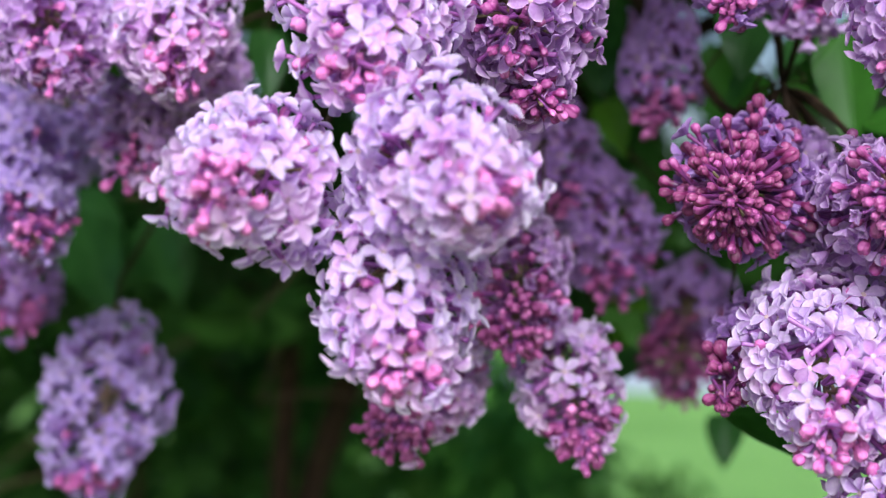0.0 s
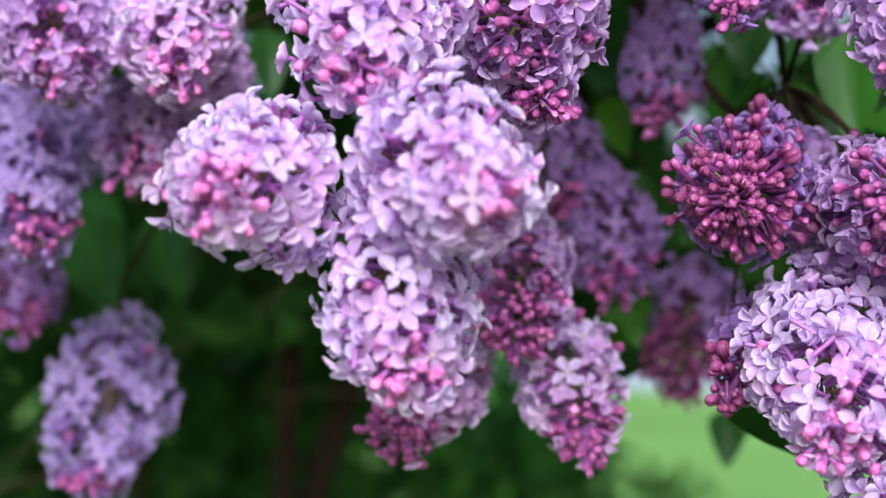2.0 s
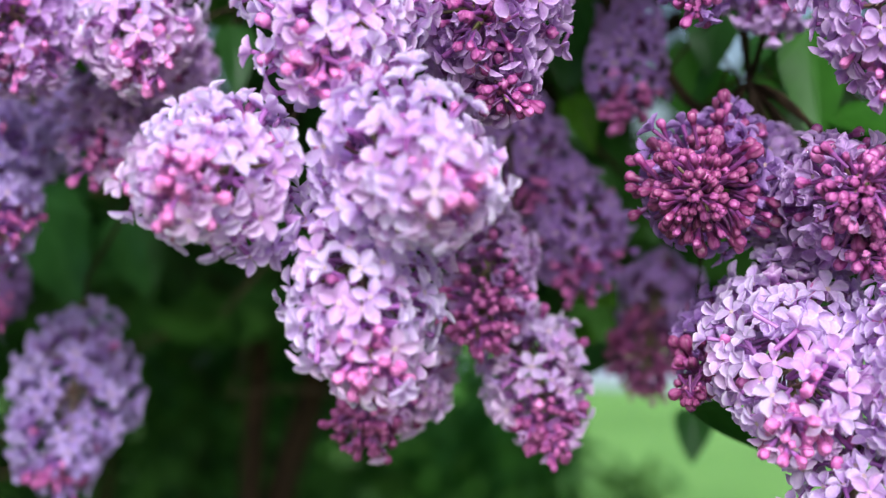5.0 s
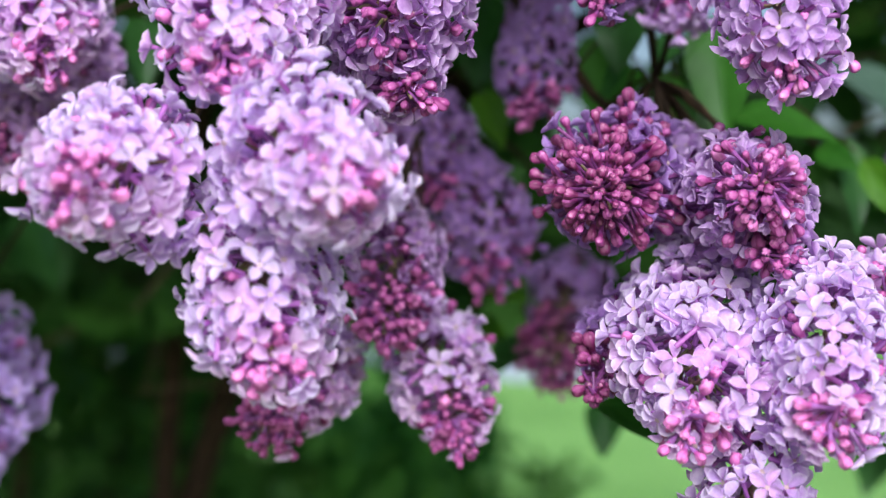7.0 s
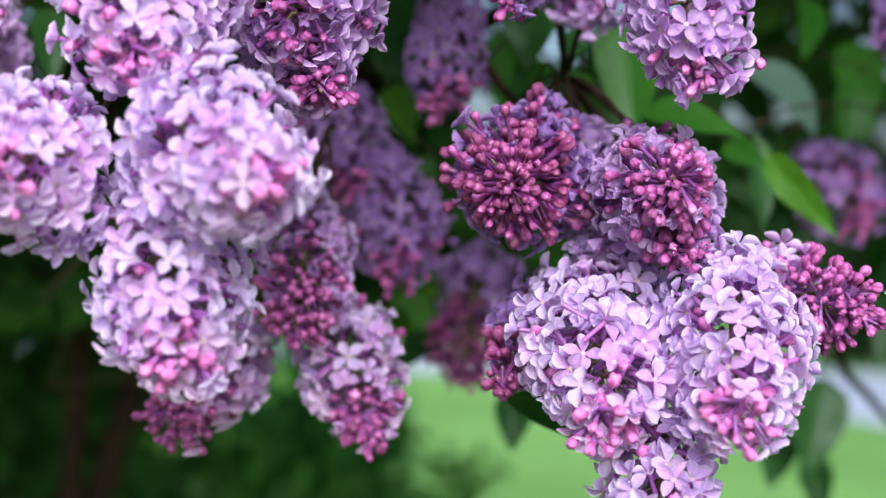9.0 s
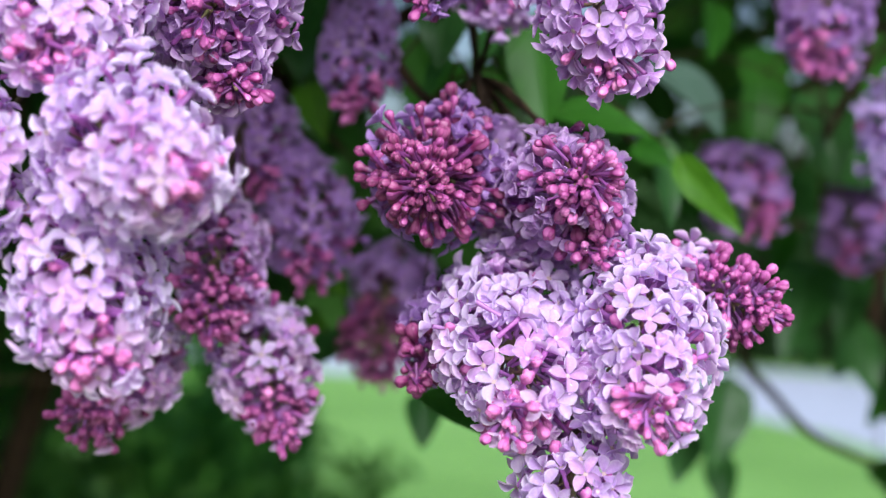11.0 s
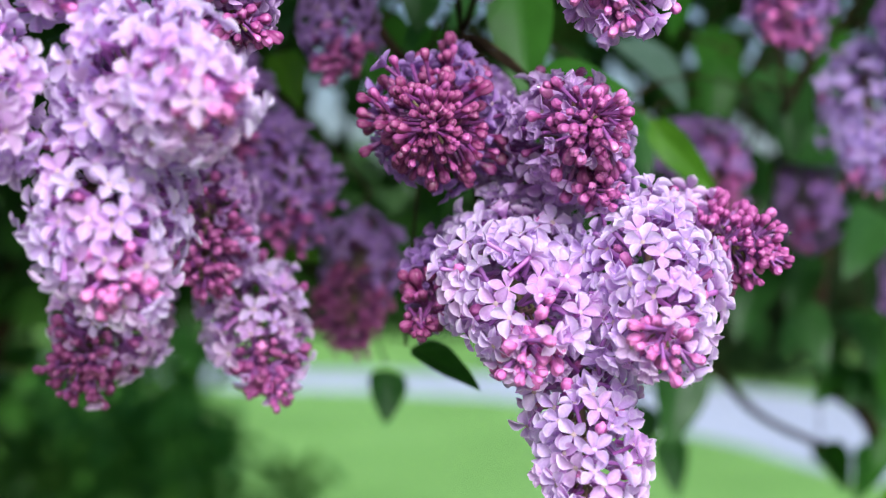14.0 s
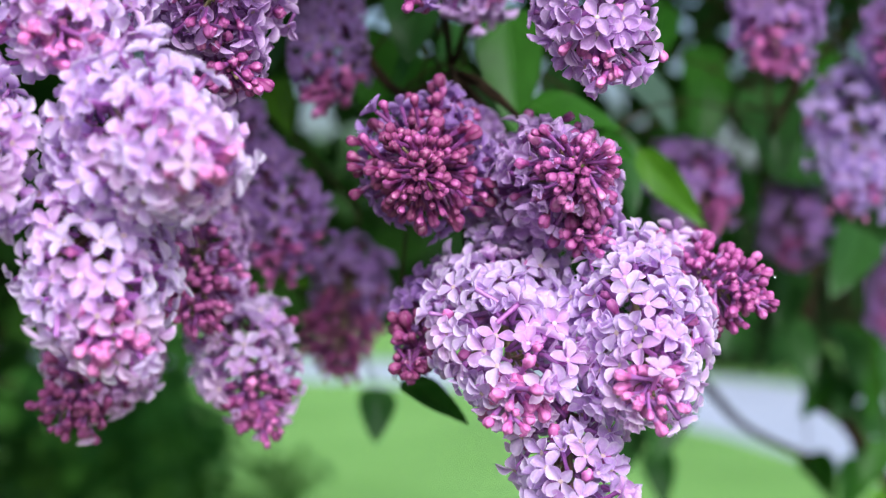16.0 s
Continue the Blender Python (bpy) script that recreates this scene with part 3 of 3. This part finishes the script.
bush(2600, (4.6, 33.5, 1.1), (2.6, 1.2, 1.1), 40, 0.5, 0.25, SHADED_HEDGE, "dark green bush at the far end of the lawn")
bush(2600, (-2.0, 36.0, 1.1), (2.6, 1.2, 1.1), 40, 0.5, 0.25, SHADED_HEDGE, "broad dark green bush at the lawn's far end")


def far_tree(x, y, height, wide):
    root = tagged(new("tree"), "broad green tree at the far side of the lawn", "tree", "trees beyond the road")
    root.location = (x, y, 0)
    paths = [[(Vector((0, 0, -0.1)), 0.28), (Vector((0.1, 0, height * 0.4)), 0.2), (Vector((0, 0.1, height * 0.8)), 0.07)]]
    for k in range(5):
        a = k * 1.26
        paths.append([(Vector((0.05, 0, height * 0.3)), 0.1), (Vector((wide * 0.6 * math.cos(a), wide * 0.6 * math.sin(a), height * 0.65)), 0.03)])
    v, f = tube_mesh(paths, 8)
    linked("trunk", v, f, (BARK,), root)
    crown = leaf_cloud("crown", FAR_TREE, clumps(900, (0, 0, height * 0.55), (wide * 0.75, wide * 0.75, height * 0.38), 28, wide * 0.35), 0.75, cloud_rng, root)
    tagged(crown, "rounded leafy crown", kind="stuff")


for k in range(17):
    far_tree(-26 + 4.0 * k + cloud_rng.uniform(-1, 1), 36 + cloud_rng.uniform(-4, 5), cloud_rng.uniform(3.2, 4.6), cloud_rng.uniform(2.4, 3.2))


# ---- the trusses and the leaves among them ----
lilac_panicle((-0.117, 0.630, 1.541), (-0.065, 0.515, 1.523), 0.028, 0.06, "pink", "pink", "twin truss of pale pink-lilac florets, wide open")
lilac_panicle((-0.159, 0.630, 1.541), (-0.157, 0.515, 1.524), 0.0258, 0.11, "pink", "pink", "pale pink-lilac truss with swollen rosy buds")
lilac_panicle((-0.117, 0.620, 1.518), (-0.096, 0.545, 1.460), 0.0258, 0.07, "pink", "pink", "hanging pale lilac truss with rosy buds inside")
lilac_panicle((-0.127, 0.680, 1.638), (-0.118, 0.560, 1.564), 0.0318, 0.05, "pink", "pink", "broad pinkish lilac truss, few long buds")
lilac_panicle((-0.077, 0.740, 1.626), (-0.069, 0.620, 1.589), 0.0314, 0.08, "mauve", "magenta", "lilac truss with crimson buds facing outward")
lilac_panicle((-0.080, 0.700, 1.600), (-0.059, 0.640, 1.560), 0.0172, 0.21, "mauve", "magenta", "small drooping lilac sprig ending in crimson buds")
lilac_panicle((-0.118, 0.820, 1.465), (-0.149, 0.765, 1.414), 0.0271, 0.32, "lavender", "magenta", "shaded pale lilac truss tipped with crimson buds")
lilac_panicle((-0.072, 0.830, 1.473), (-0.050, 0.775, 1.408), 0.0241, 0.25, "lavender", "magenta", "hanging pale violet truss tipped with crimson buds")
lilac_panicle((-0.085, 0.820, 1.521), (-0.086, 0.755, 1.460), 0.0237, 0.48, "mauve", "magenta", "shaded violet truss with many dark buds")
lilac_panicle((0.023, 0.750, 1.537), (0.010, 0.640, 1.527), 0.0271, 0.50, "violet", "dark", "round truss of dark crimson buds, barely open")
lilac_panicle((0.029, 0.780, 1.546), (0.025, 0.700, 1.554), 0.0177, 0.28, "violet", "dark", "small truss of dark crimson buds")
lilac_panicle((0.071, 0.750, 1.521), (0.075, 0.620, 1.531), 0.0262, 0.26, "mauve", "magenta", "lilac truss with a rosy bud heart")
lilac_panicle((0.078, 0.720, 1.530), (0.081, 0.645, 1.497), 0.0145, 0.25, "mauve", "magenta", "small drooping sprig of rosy buds")
lilac_panicle((0.054, 0.740, 1.496), (0.044, 0.605, 1.435), 0.0276, 0.08, "lavender", "pink", "open lavender truss with rosy buds below")
lilac_panicle((0.105, 0.700, 1.494), (0.094, 0.585, 1.437), 0.0257, 0.08, "lavender", "pink", "open lavender truss with large white-lit florets")
lilac_panicle((0.110, 0.720, 1.491), (0.159, 0.665, 1.477), 0.0208, 0.68, "lavender", "magenta", "side truss tapering to crimson buds")
lilac_panicle((0.073, 0.670, 1.440), (0.067, 0.600, 1.373), 0.0221, 0.04, "lavender", "pink", "long hanging lavender truss fully open", 0.0094)
lilac_panicle((0.076, 0.680, 1.639), (0.084, 0.625, 1.562), 0.0263, 0.09, "mauve", "pink", "lilac truss hanging among green leaves")
lilac_panicle((0.020, 0.740, 1.662), (0.011, 0.680, 1.600), 0.0194, 0.19, "violet", "magenta", "lilac truss high up ending in buds")
lilac_panicle((0.034, 0.750, 1.483), (0.007, 0.675, 1.442), 0.0151, 0.37, "violet", "dark", "narrow truss of dark crimson buds")
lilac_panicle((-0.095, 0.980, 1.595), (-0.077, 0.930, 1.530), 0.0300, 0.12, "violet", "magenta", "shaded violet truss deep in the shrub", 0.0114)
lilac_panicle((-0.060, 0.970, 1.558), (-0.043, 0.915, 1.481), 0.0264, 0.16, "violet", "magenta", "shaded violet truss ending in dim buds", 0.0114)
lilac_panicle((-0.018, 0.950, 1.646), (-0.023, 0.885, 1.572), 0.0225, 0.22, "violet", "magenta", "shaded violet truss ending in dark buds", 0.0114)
# brownish by violet petals and dark buds, shade put into colour
lilac_panicle((-0.002, 1.060, 1.498), (-0.015, 1.000, 1.419), 0.0282, 0.53, "violet", "dark", "dim brownish truss deep in the shade", 0.0114)
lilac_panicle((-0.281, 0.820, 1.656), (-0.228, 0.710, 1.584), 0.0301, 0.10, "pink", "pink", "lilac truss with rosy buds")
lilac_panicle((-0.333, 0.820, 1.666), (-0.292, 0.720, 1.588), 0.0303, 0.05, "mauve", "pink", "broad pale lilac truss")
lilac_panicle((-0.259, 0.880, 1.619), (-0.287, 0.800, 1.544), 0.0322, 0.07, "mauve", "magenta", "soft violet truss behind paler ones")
lilac_panicle((-0.389, 0.900, 1.595), (-0.333, 0.800, 1.507), 0.0291, 0.10, "skylit", "magenta", "pale lilac truss ending in rosy buds")
lilac_panicle((-0.386, 0.970, 1.623), (-0.362, 0.920, 1.557), 0.0291, 0.04, "skylit", "magenta", "shaded violet truss", 0.0114)
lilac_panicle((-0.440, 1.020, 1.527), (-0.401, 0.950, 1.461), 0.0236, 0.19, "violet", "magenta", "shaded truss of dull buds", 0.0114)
lilac_panicle((-0.355, 0.980, 1.467), (-0.342, 0.910, 1.366), 0.0340, 0.10, "skylit", "magenta", "lone hanging pale violet truss", 0.0114)
lilac_panicle((0.340, 1.100, 1.618), (0.328, 1.040, 1.520), 0.0295, 0.16, "skylit", "magenta", "pale violet truss ending in crimson buds", 0.0114)
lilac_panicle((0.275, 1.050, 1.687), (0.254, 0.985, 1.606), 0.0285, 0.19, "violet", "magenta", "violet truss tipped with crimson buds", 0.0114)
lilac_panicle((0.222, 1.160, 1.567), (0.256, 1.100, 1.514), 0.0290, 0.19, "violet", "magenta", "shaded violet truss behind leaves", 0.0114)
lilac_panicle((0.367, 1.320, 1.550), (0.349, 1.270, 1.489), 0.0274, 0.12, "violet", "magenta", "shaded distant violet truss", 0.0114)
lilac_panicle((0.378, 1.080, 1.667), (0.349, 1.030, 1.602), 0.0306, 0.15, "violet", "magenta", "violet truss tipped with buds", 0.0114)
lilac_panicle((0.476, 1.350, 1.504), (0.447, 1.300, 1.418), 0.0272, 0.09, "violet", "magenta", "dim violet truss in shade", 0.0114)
lilac_panicle((0.045, 0.800, 1.560), (0.052, 0.740, 1.508), 0.0174, 0.07, "mauve", "magenta", "violet truss half hidden behind others")
lilac_panicle((0.044, 0.840, 1.654), (0.053, 0.800, 1.612), 0.0196, 0.07, "mauve", "magenta", "violet truss behind green leaves")
leaf((0.030, 0.930, 1.650), (0.022, 0.900, 1.605), 0.041, "dark", (0.1, -1, 0.2))
leaf((0.077, 0.890, 1.625), (0.077, 0.860, 1.561), 0.040, "mid", (0.0, -1, 0.3))
leaf((0.088, 0.870, 1.575), (0.130, 0.840, 1.565), 0.025, "mid", (0.0, -0.9, 0.6))
leaf((0.032, 0.930, 1.606), (0.015, 0.900, 1.582), 0.023, "mid")
leaf((0.043, 0.860, 1.579), (0.056, 0.830, 1.552), 0.018, "lit")
leaf((0.056, 0.950, 1.627), (0.042, 0.930, 1.606), 0.016, "dark")
leaf((0.057, 0.950, 1.603), (0.044, 0.930, 1.581), 0.019, "mid")
leaf((-0.052, 1.000, 1.655), (-0.059, 0.980, 1.619), 0.024, "dark")
leaf((0.161, 0.930, 1.552), (0.192, 0.910, 1.510), 0.022, "lit", (-0.8, -0.7, 0.2))
leaf((0.159, 0.980, 1.565), (0.162, 0.960, 1.513), 0.023, "dark")
leaf((0.142, 0.970, 1.564), (0.158, 0.950, 1.553), 0.020, "mid")
# glossy leaf: its pale green stands in for reflected sky
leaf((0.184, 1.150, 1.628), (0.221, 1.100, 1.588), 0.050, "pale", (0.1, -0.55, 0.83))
leaf((0.309, 1.250, 1.597), (0.334, 1.220, 1.563), 0.040, "dark", (0.1, -0.6, 0.8))
leaf((0.265, 1.200, 1.620), (0.256, 1.180, 1.579), 0.033, "mid")
leaf((0.306, 1.300, 1.559), (0.323, 1.270, 1.524), 0.040, "dark", (0.0, -0.7, 0.7))
leaf((0.257, 1.300, 1.390), (0.251, 1.280, 1.340), 0.040, "dark")
leaf((0.237, 1.350, 1.354), (0.224, 1.320, 1.315), 0.037, "dark")
leaf((0.288, 1.480, 1.315), (0.290, 1.450, 1.270), 0.034, "dark")
leaf((0.019, 1.200, 1.394), (0.019, 1.180, 1.361), 0.031, "dark", (0.1, -1, 0.1))
leaf((0.016, 0.800, 1.431), (0.045, 0.780, 1.417), 0.020, "mid")
leaf((-0.055, 1.020, 1.485), (-0.030, 1.000, 1.476), 0.021, "lit")
leaf((-0.060, 1.050, 1.460), (-0.043, 1.020, 1.451), 0.017, "lit")
leaf((-0.034, 1.120, 1.442), (-0.059, 1.080, 1.429), 0.029, "dark")
leaf((-0.054, 1.000, 1.598), (-0.043, 0.980, 1.570), 0.025, "lit")
leaf((-0.444, 1.140, 1.546), (-0.393, 1.080, 1.467), 0.065, "dark")
leaf((-0.410, 1.200, 1.531), (-0.371, 1.150, 1.481), 0.044, "dark")
leaf((-0.265, 1.000, 1.645), (-0.257, 0.980, 1.605), 0.029, "dark")
leaf((-0.057, 1.020, 1.644), (-0.059, 1.000, 1.604), 0.034, "dark")
leaf((-0.095, 1.020, 1.540), (-0.084, 1.000, 1.498), 0.038, "dark")
leaf((-0.390, 1.050, 1.580), (-0.360, 1.000, 1.544), 0.038, "dark")
leaf((0.230, 1.200, 1.681), (0.222, 1.150, 1.638), 0.029, "mid")
leaf((0.285, 1.300, 1.657), (0.284, 1.250, 1.586), 0.043, "mid")
leaf((0.309, 1.200, 1.615), (0.311, 1.160, 1.559), 0.055, "dark")
leaf((0.312, 1.340, 1.567), (0.333, 1.300, 1.523), 0.040, "dark")
leaf((0.330, 1.420, 1.520), (0.312, 1.380, 1.470), 0.040, "mid")
leaf((0.401, 1.250, 1.512), (0.368, 1.200, 1.474), 0.046, "dark")
leaf((0.375, 1.340, 1.482), (0.350, 1.300, 1.430), 0.036, "dark")
leaf((0.380, 1.380, 1.440), (0.392, 1.340, 1.385), 0.038, "dark")
leaf((0.342, 1.350, 1.486), (0.307, 1.300, 1.424), 0.056, "dark")
leaf((0.481, 1.500, 1.422), (0.468, 1.400, 1.359), 0.054, "mid")
leaf((0.444, 1.300, 1.414), (0.436, 1.250, 1.347), 0.043, "dark")
leaf((0.475, 1.450, 1.359), (0.488, 1.420, 1.322), 0.030, "dark")
leaf((0.473, 1.400, 1.329), (0.447, 1.380, 1.294), 0.029, "mid")
leaf((0.463, 1.460, 1.378), (0.441, 1.440, 1.345), 0.028, "dark")
leaf((0.262, 1.300, 1.395), (0.246, 1.280, 1.329), 0.050, "dark", (0.1, -1.0, 0.1))
leaf((0.449, 1.500, 1.402), (0.426, 1.460, 1.379), 0.025, "mid")
leaf((0.456, 1.500, 1.383), (0.422, 1.460, 1.350), 0.035, "mid")
leaf((0.495, 1.550, 1.348), (0.493, 1.500, 1.304), 0.038, "dark")
leaf((0.471, 1.600, 1.293), (0.478, 1.550, 1.261), 0.040, "mid")
leaf((0.485, 1.500, 1.299), (0.458, 1.460, 1.263), 0.037, "mid")
leaf((0.450, 1.450, 1.427), (0.458, 1.400, 1.389), 0.042, "dark")
leaf((0.419, 1.500, 1.425), (0.391, 1.460, 1.391), 0.037, "dark")
leaf((0.371, 1.500, 1.425), (0.367, 1.460, 1.396), 0.029, "dark")
leaf((0.520, 1.500, 1.265), (0.478, 1.460, 1.256), 0.035, "lit")

# ---- the shrub's leafy inside: leaves behind and above the trusses ----
GAPS = ((0.02, 0.138, 0.045, 0.020), (-0.018, 0.072, 0.014, 0.014), (0.177, 0.105, 0.015, 0.015), (0.255, 0.12, 0.010, 0.016), (0.10, 0.15, 0.025, 0.012))


def open_sky(x, y, z):
    """True inside the gaps of the foliage through which the sky shows."""
    return any(((x / y - a) / ra) ** 2 + (((z - 1.5) / y - e) / re) ** 2 < 1 for a, e, ra, re in GAPS)


inner_rng = random.Random(21)
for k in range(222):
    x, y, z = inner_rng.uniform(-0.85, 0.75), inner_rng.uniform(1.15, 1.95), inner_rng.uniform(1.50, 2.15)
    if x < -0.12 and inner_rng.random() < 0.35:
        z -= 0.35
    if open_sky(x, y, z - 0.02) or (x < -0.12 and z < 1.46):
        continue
    # only dark tones low down and on the left, in place of deeper shade
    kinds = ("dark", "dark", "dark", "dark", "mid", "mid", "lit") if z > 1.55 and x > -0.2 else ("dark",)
    # no lit tone on the right: colour stands in for the crown's shade
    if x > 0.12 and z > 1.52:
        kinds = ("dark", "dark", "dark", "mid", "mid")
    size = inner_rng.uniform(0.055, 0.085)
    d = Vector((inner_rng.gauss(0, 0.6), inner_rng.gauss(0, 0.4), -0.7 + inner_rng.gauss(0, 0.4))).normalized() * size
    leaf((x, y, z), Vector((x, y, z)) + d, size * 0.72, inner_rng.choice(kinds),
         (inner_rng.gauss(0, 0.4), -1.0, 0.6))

# the crown: all the leaves too many to count, with a few gaps to the sky
def in_crown(n, centre, radii):
    """Leaf places in a rounded, uneven crown."""
    q = cloud_rng.uniform(-1.15, 1.15, (n, 3))
    edge = np.array([0.95 + 0.5 * noise.noise(Vector(v) * 2.6) for v in q])
    return (q * np.asarray(radii) + np.asarray(centre))[(q ** 2).sum(1) < edge]


# its top, out of view, is made thick to shade the bushes behind
p = in_crown(42000, (-0.3, 1.95, 2.25), (1.9, 1.05, 1.05))
p[:, 2] = np.where(p[:, 1] < 1.6, np.maximum(p[:, 2], 1.75 + 0.35 * (1.6 - p[:, 1]) + 0.3 * (p[:, 2] - 1.5)), np.maximum(p[:, 2], 1.44))
# two unseen leaf patches overhead, added to shade the trusses deep inside
shade_leaves = in_crown(14000, (-0.30, 1.00, 2.12), (1.0, 0.50, 0.36))
p = np.concatenate((p, shade_leaves[(shade_leaves[:, 2] - 1.5) / shade_leaves[:, 1] > 0.21], cloud_rng.uniform((-0.12, 0.64, 1.72), (0.08, 0.82, 1.90), (130, 3))))
az, el = p[:, 0] / p[:, 1], (p[:, 2] - 1.5) / p[:, 1]
gap = np.array([open_sky(*q) for q in p])
left = (az > 0.06) & (el < 0.02)
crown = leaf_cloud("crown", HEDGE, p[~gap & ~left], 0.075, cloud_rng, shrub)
tagged(crown, "thick mass of dark green leaves, partly unseen overhead for shade", kind="stuff")

# ---- rain drops that cling to the trusses ----
def drop_mesh():
    """A flattened bead of water."""
    verts, faces = [(0, 0, 1.0)], []
    for i in range(1, 6):
        a = math.pi * i / 6
        verts += [(math.sin(a) * math.cos(k * math.pi / 5), math.sin(a) * math.sin(k * math.pi / 5), math.cos(a)) for k in range(10)]
    verts.append((0, 0, -0.8))
    faces += [(0, 1 + k, 1 + (k + 1) % 10) for k in range(10)]
    faces += [(1 + i * 10 + k, 11 + i * 10 + k, 11 + i * 10 + (k + 1) % 10, 1 + i * 10 + (k + 1) % 10) for i in range(4) for k in range(10)]
    faces += [(51, 41 + (k + 1) % 10, 41 + k) for k in range(10)]
    ob = linked("water_drop", verts, faces, (WATER,))
    me = ob.data
    bpy.data.objects.remove(ob)
    return me


DROP = drop_mesh()
drop_rng = random.Random(17)
for root in [o for o in scene.collection.objects if o.name.startswith("lilac_panicle")]:
    petals = [o for o in root.children if o.name.startswith(("floret", "bud"))]
    if root.location.y > 0.8:
        continue
    for o in drop_rng.sample(petals, 5):
        at = o.matrix_basis @ Vector((drop_rng.uniform(0.001, 0.004), drop_rng.uniform(-0.001, 0.001), 0.0012 if o.name.startswith("floret") else 0.0058))
        piece("water_drop", DROP, Matrix.Translation(at) @ Matrix.Scale(drop_rng.uniform(0.0005, 0.0010), 4), root, "clear round rain drop")

# ---- woody frame: stems from the ground, boughs, and a twig to every truss and leaf ----
stems = [
    [Vector((-0.55, 2.05, -0.05)), Vector((-0.52, 1.98, 0.7)), Vector((-0.46, 1.82, 1.3)), Vector((-0.34, 1.55, 1.75)), Vector((-0.2, 1.3, 2.1))],
    [Vector((-0.49, 1.90, 1.10)), Vector((-0.32, 1.90, 1.56)), Vector((-0.08, 1.80, 1.74)), Vector((0.08, 1.55, 1.88)), Vector((0.2, 1.3, 2.15))],
    [Vector((-0.32, 1.90, 1.56)), Vector((0.05, 1.95, 1.80)), Vector((0.35, 1.90, 1.86)), Vector((0.50, 1.7, 1.95)), Vector((0.55, 1.4, 2.2))],
]
boughs = [
    [stems[1][2], Vector((-0.12, 1.35, 1.68)), Vector((-0.095, 1.10, 1.61)), Vector((-0.085, 0.90, 1.565))],
    [stems[0][3], Vector((-0.32, 1.30, 1.78)), Vector((-0.26, 1.05, 1.70)), Vector((-0.16, 0.86, 1.62))],
    [stems[1][3], Vector((-0.02, 1.25, 1.86)), Vector((-0.037, 0.97, 1.672)), Vector((-0.008, 0.92, 1.619)), Vector((0.018, 0.888, 1.582)), Vector((0.042, 0.85, 1.591))],
    [stems[2][3], Vector((0.42, 1.45, 1.78)), Vector((0.36, 1.25, 1.66)), Vector((0.30, 1.15, 1.58))],
]


WOOD = []
for line, r0, r1 in [(s, 0.018, 0.007) for s in stems] + [(b, 0.006, 0.0015) for b in boughs]:
    pts = softened(line)
    path = [(p, r0 + (r1 - r0) * i / (len(pts) - 1)) for i, p in enumerate(pts)]
    WOOD += [p for p, _ in path]
    v, f = tube_mesh([path], 9)
    linked("branch", v, f, (BARK,), shrub, "grey-brown woody branch")


def nearest_wood(p):
    """The wood to grow from: near, and no nearer to the walk than p."""
    return min(WOOD, key=lambda q: (q - p).length + 3.0 * max(0.0, p.y + 0.01 - q.y))


for line, thick in ((((0.50, 1.7, 1.95), (0.46, 1.55, 1.60), (0.435, 1.50, 1.39), (0.475, 1.50, 1.335), (0.525, 1.50, 1.265)), 0.0095),
                    (((0.46, 1.55, 1.60), (0.35, 1.53, 1.50), (0.315, 1.50, 1.41), (0.343, 1.50, 1.369), (0.38, 1.50, 1.332), (0.438, 1.50, 1.305)), 0.0058)):
    pts = softened([Vector(q) for q in line])
    v, f = tube_mesh([[(q, thick * (1 - 0.015 * i)) for i, q in enumerate(pts)]], 7)
    linked("branch", v, f, (BARK,), shrub, "thin brown drooping branch")

# dry bare twigs inside the shrub, each grown from the nearest wood
for line, thick in (
    (((-0.355, 1.300, 1.457), (-0.324, 1.260, 1.483), (-0.293, 1.220, 1.506)), 0.0017),
    (((-0.414, 1.550, 1.371), (-0.347, 1.500, 1.383), (-0.279, 1.450, 1.381)), 0.0017),
    (((-0.498, 1.220, 1.546), (-0.440, 1.200, 1.552), (-0.385, 1.180, 1.553)), 0.0017),
    (((-0.650, 1.400, 1.293), (-0.594, 1.370, 1.310), (-0.536, 1.340, 1.327)), 0.0017),
):
    pts = [Vector(q) for q in line]
    root_at = min(WOOD, key=lambda q: (q - pts[0]).length)
    pts = bent(root_at, pts[0], (0, 0.03, 0.03), 4)[:-1] + softened(pts, 4)
    v, f = tube_mesh([[(q, thick * (1.1 - 0.5 * i / len(pts))) for i, q in enumerate(pts)]], 7)
    linked("twig", v, f, (DRY,), shrub, "dry bare brown twig")

for base, axis in PANICLE_ENDS:
    w = nearest_wood(base)
    mid = base - axis * 0.03
    pts = [w] + [w.lerp(mid, k / 5) + Vector((0, 0.02, 0.012)) * math.sin(math.pi * k / 5) for k in range(1, 5)] + [mid, base + axis * 0.004]
    v, f = tube_mesh([[(p, 0.0016 - 0.0003 * k / len(pts)) for k, p in enumerate(pts)]], 7)
    linked("twig", v, f, (BARK,), shrub)
paths = []
for p in LEAF_ENDS:
    w = nearest_wood(p)
    if (w - p).length < 0.9:
        paths.append([(q, 0.0008) for q in bent(w, p, (0, 0.015, 0.02), 5)])
v, f = tube_mesh(paths, 5)
tagged(linked("twig_growth", v, f, (BARK,), shrub, "thin brown leaf-bearing twigs"), kind="stuff")
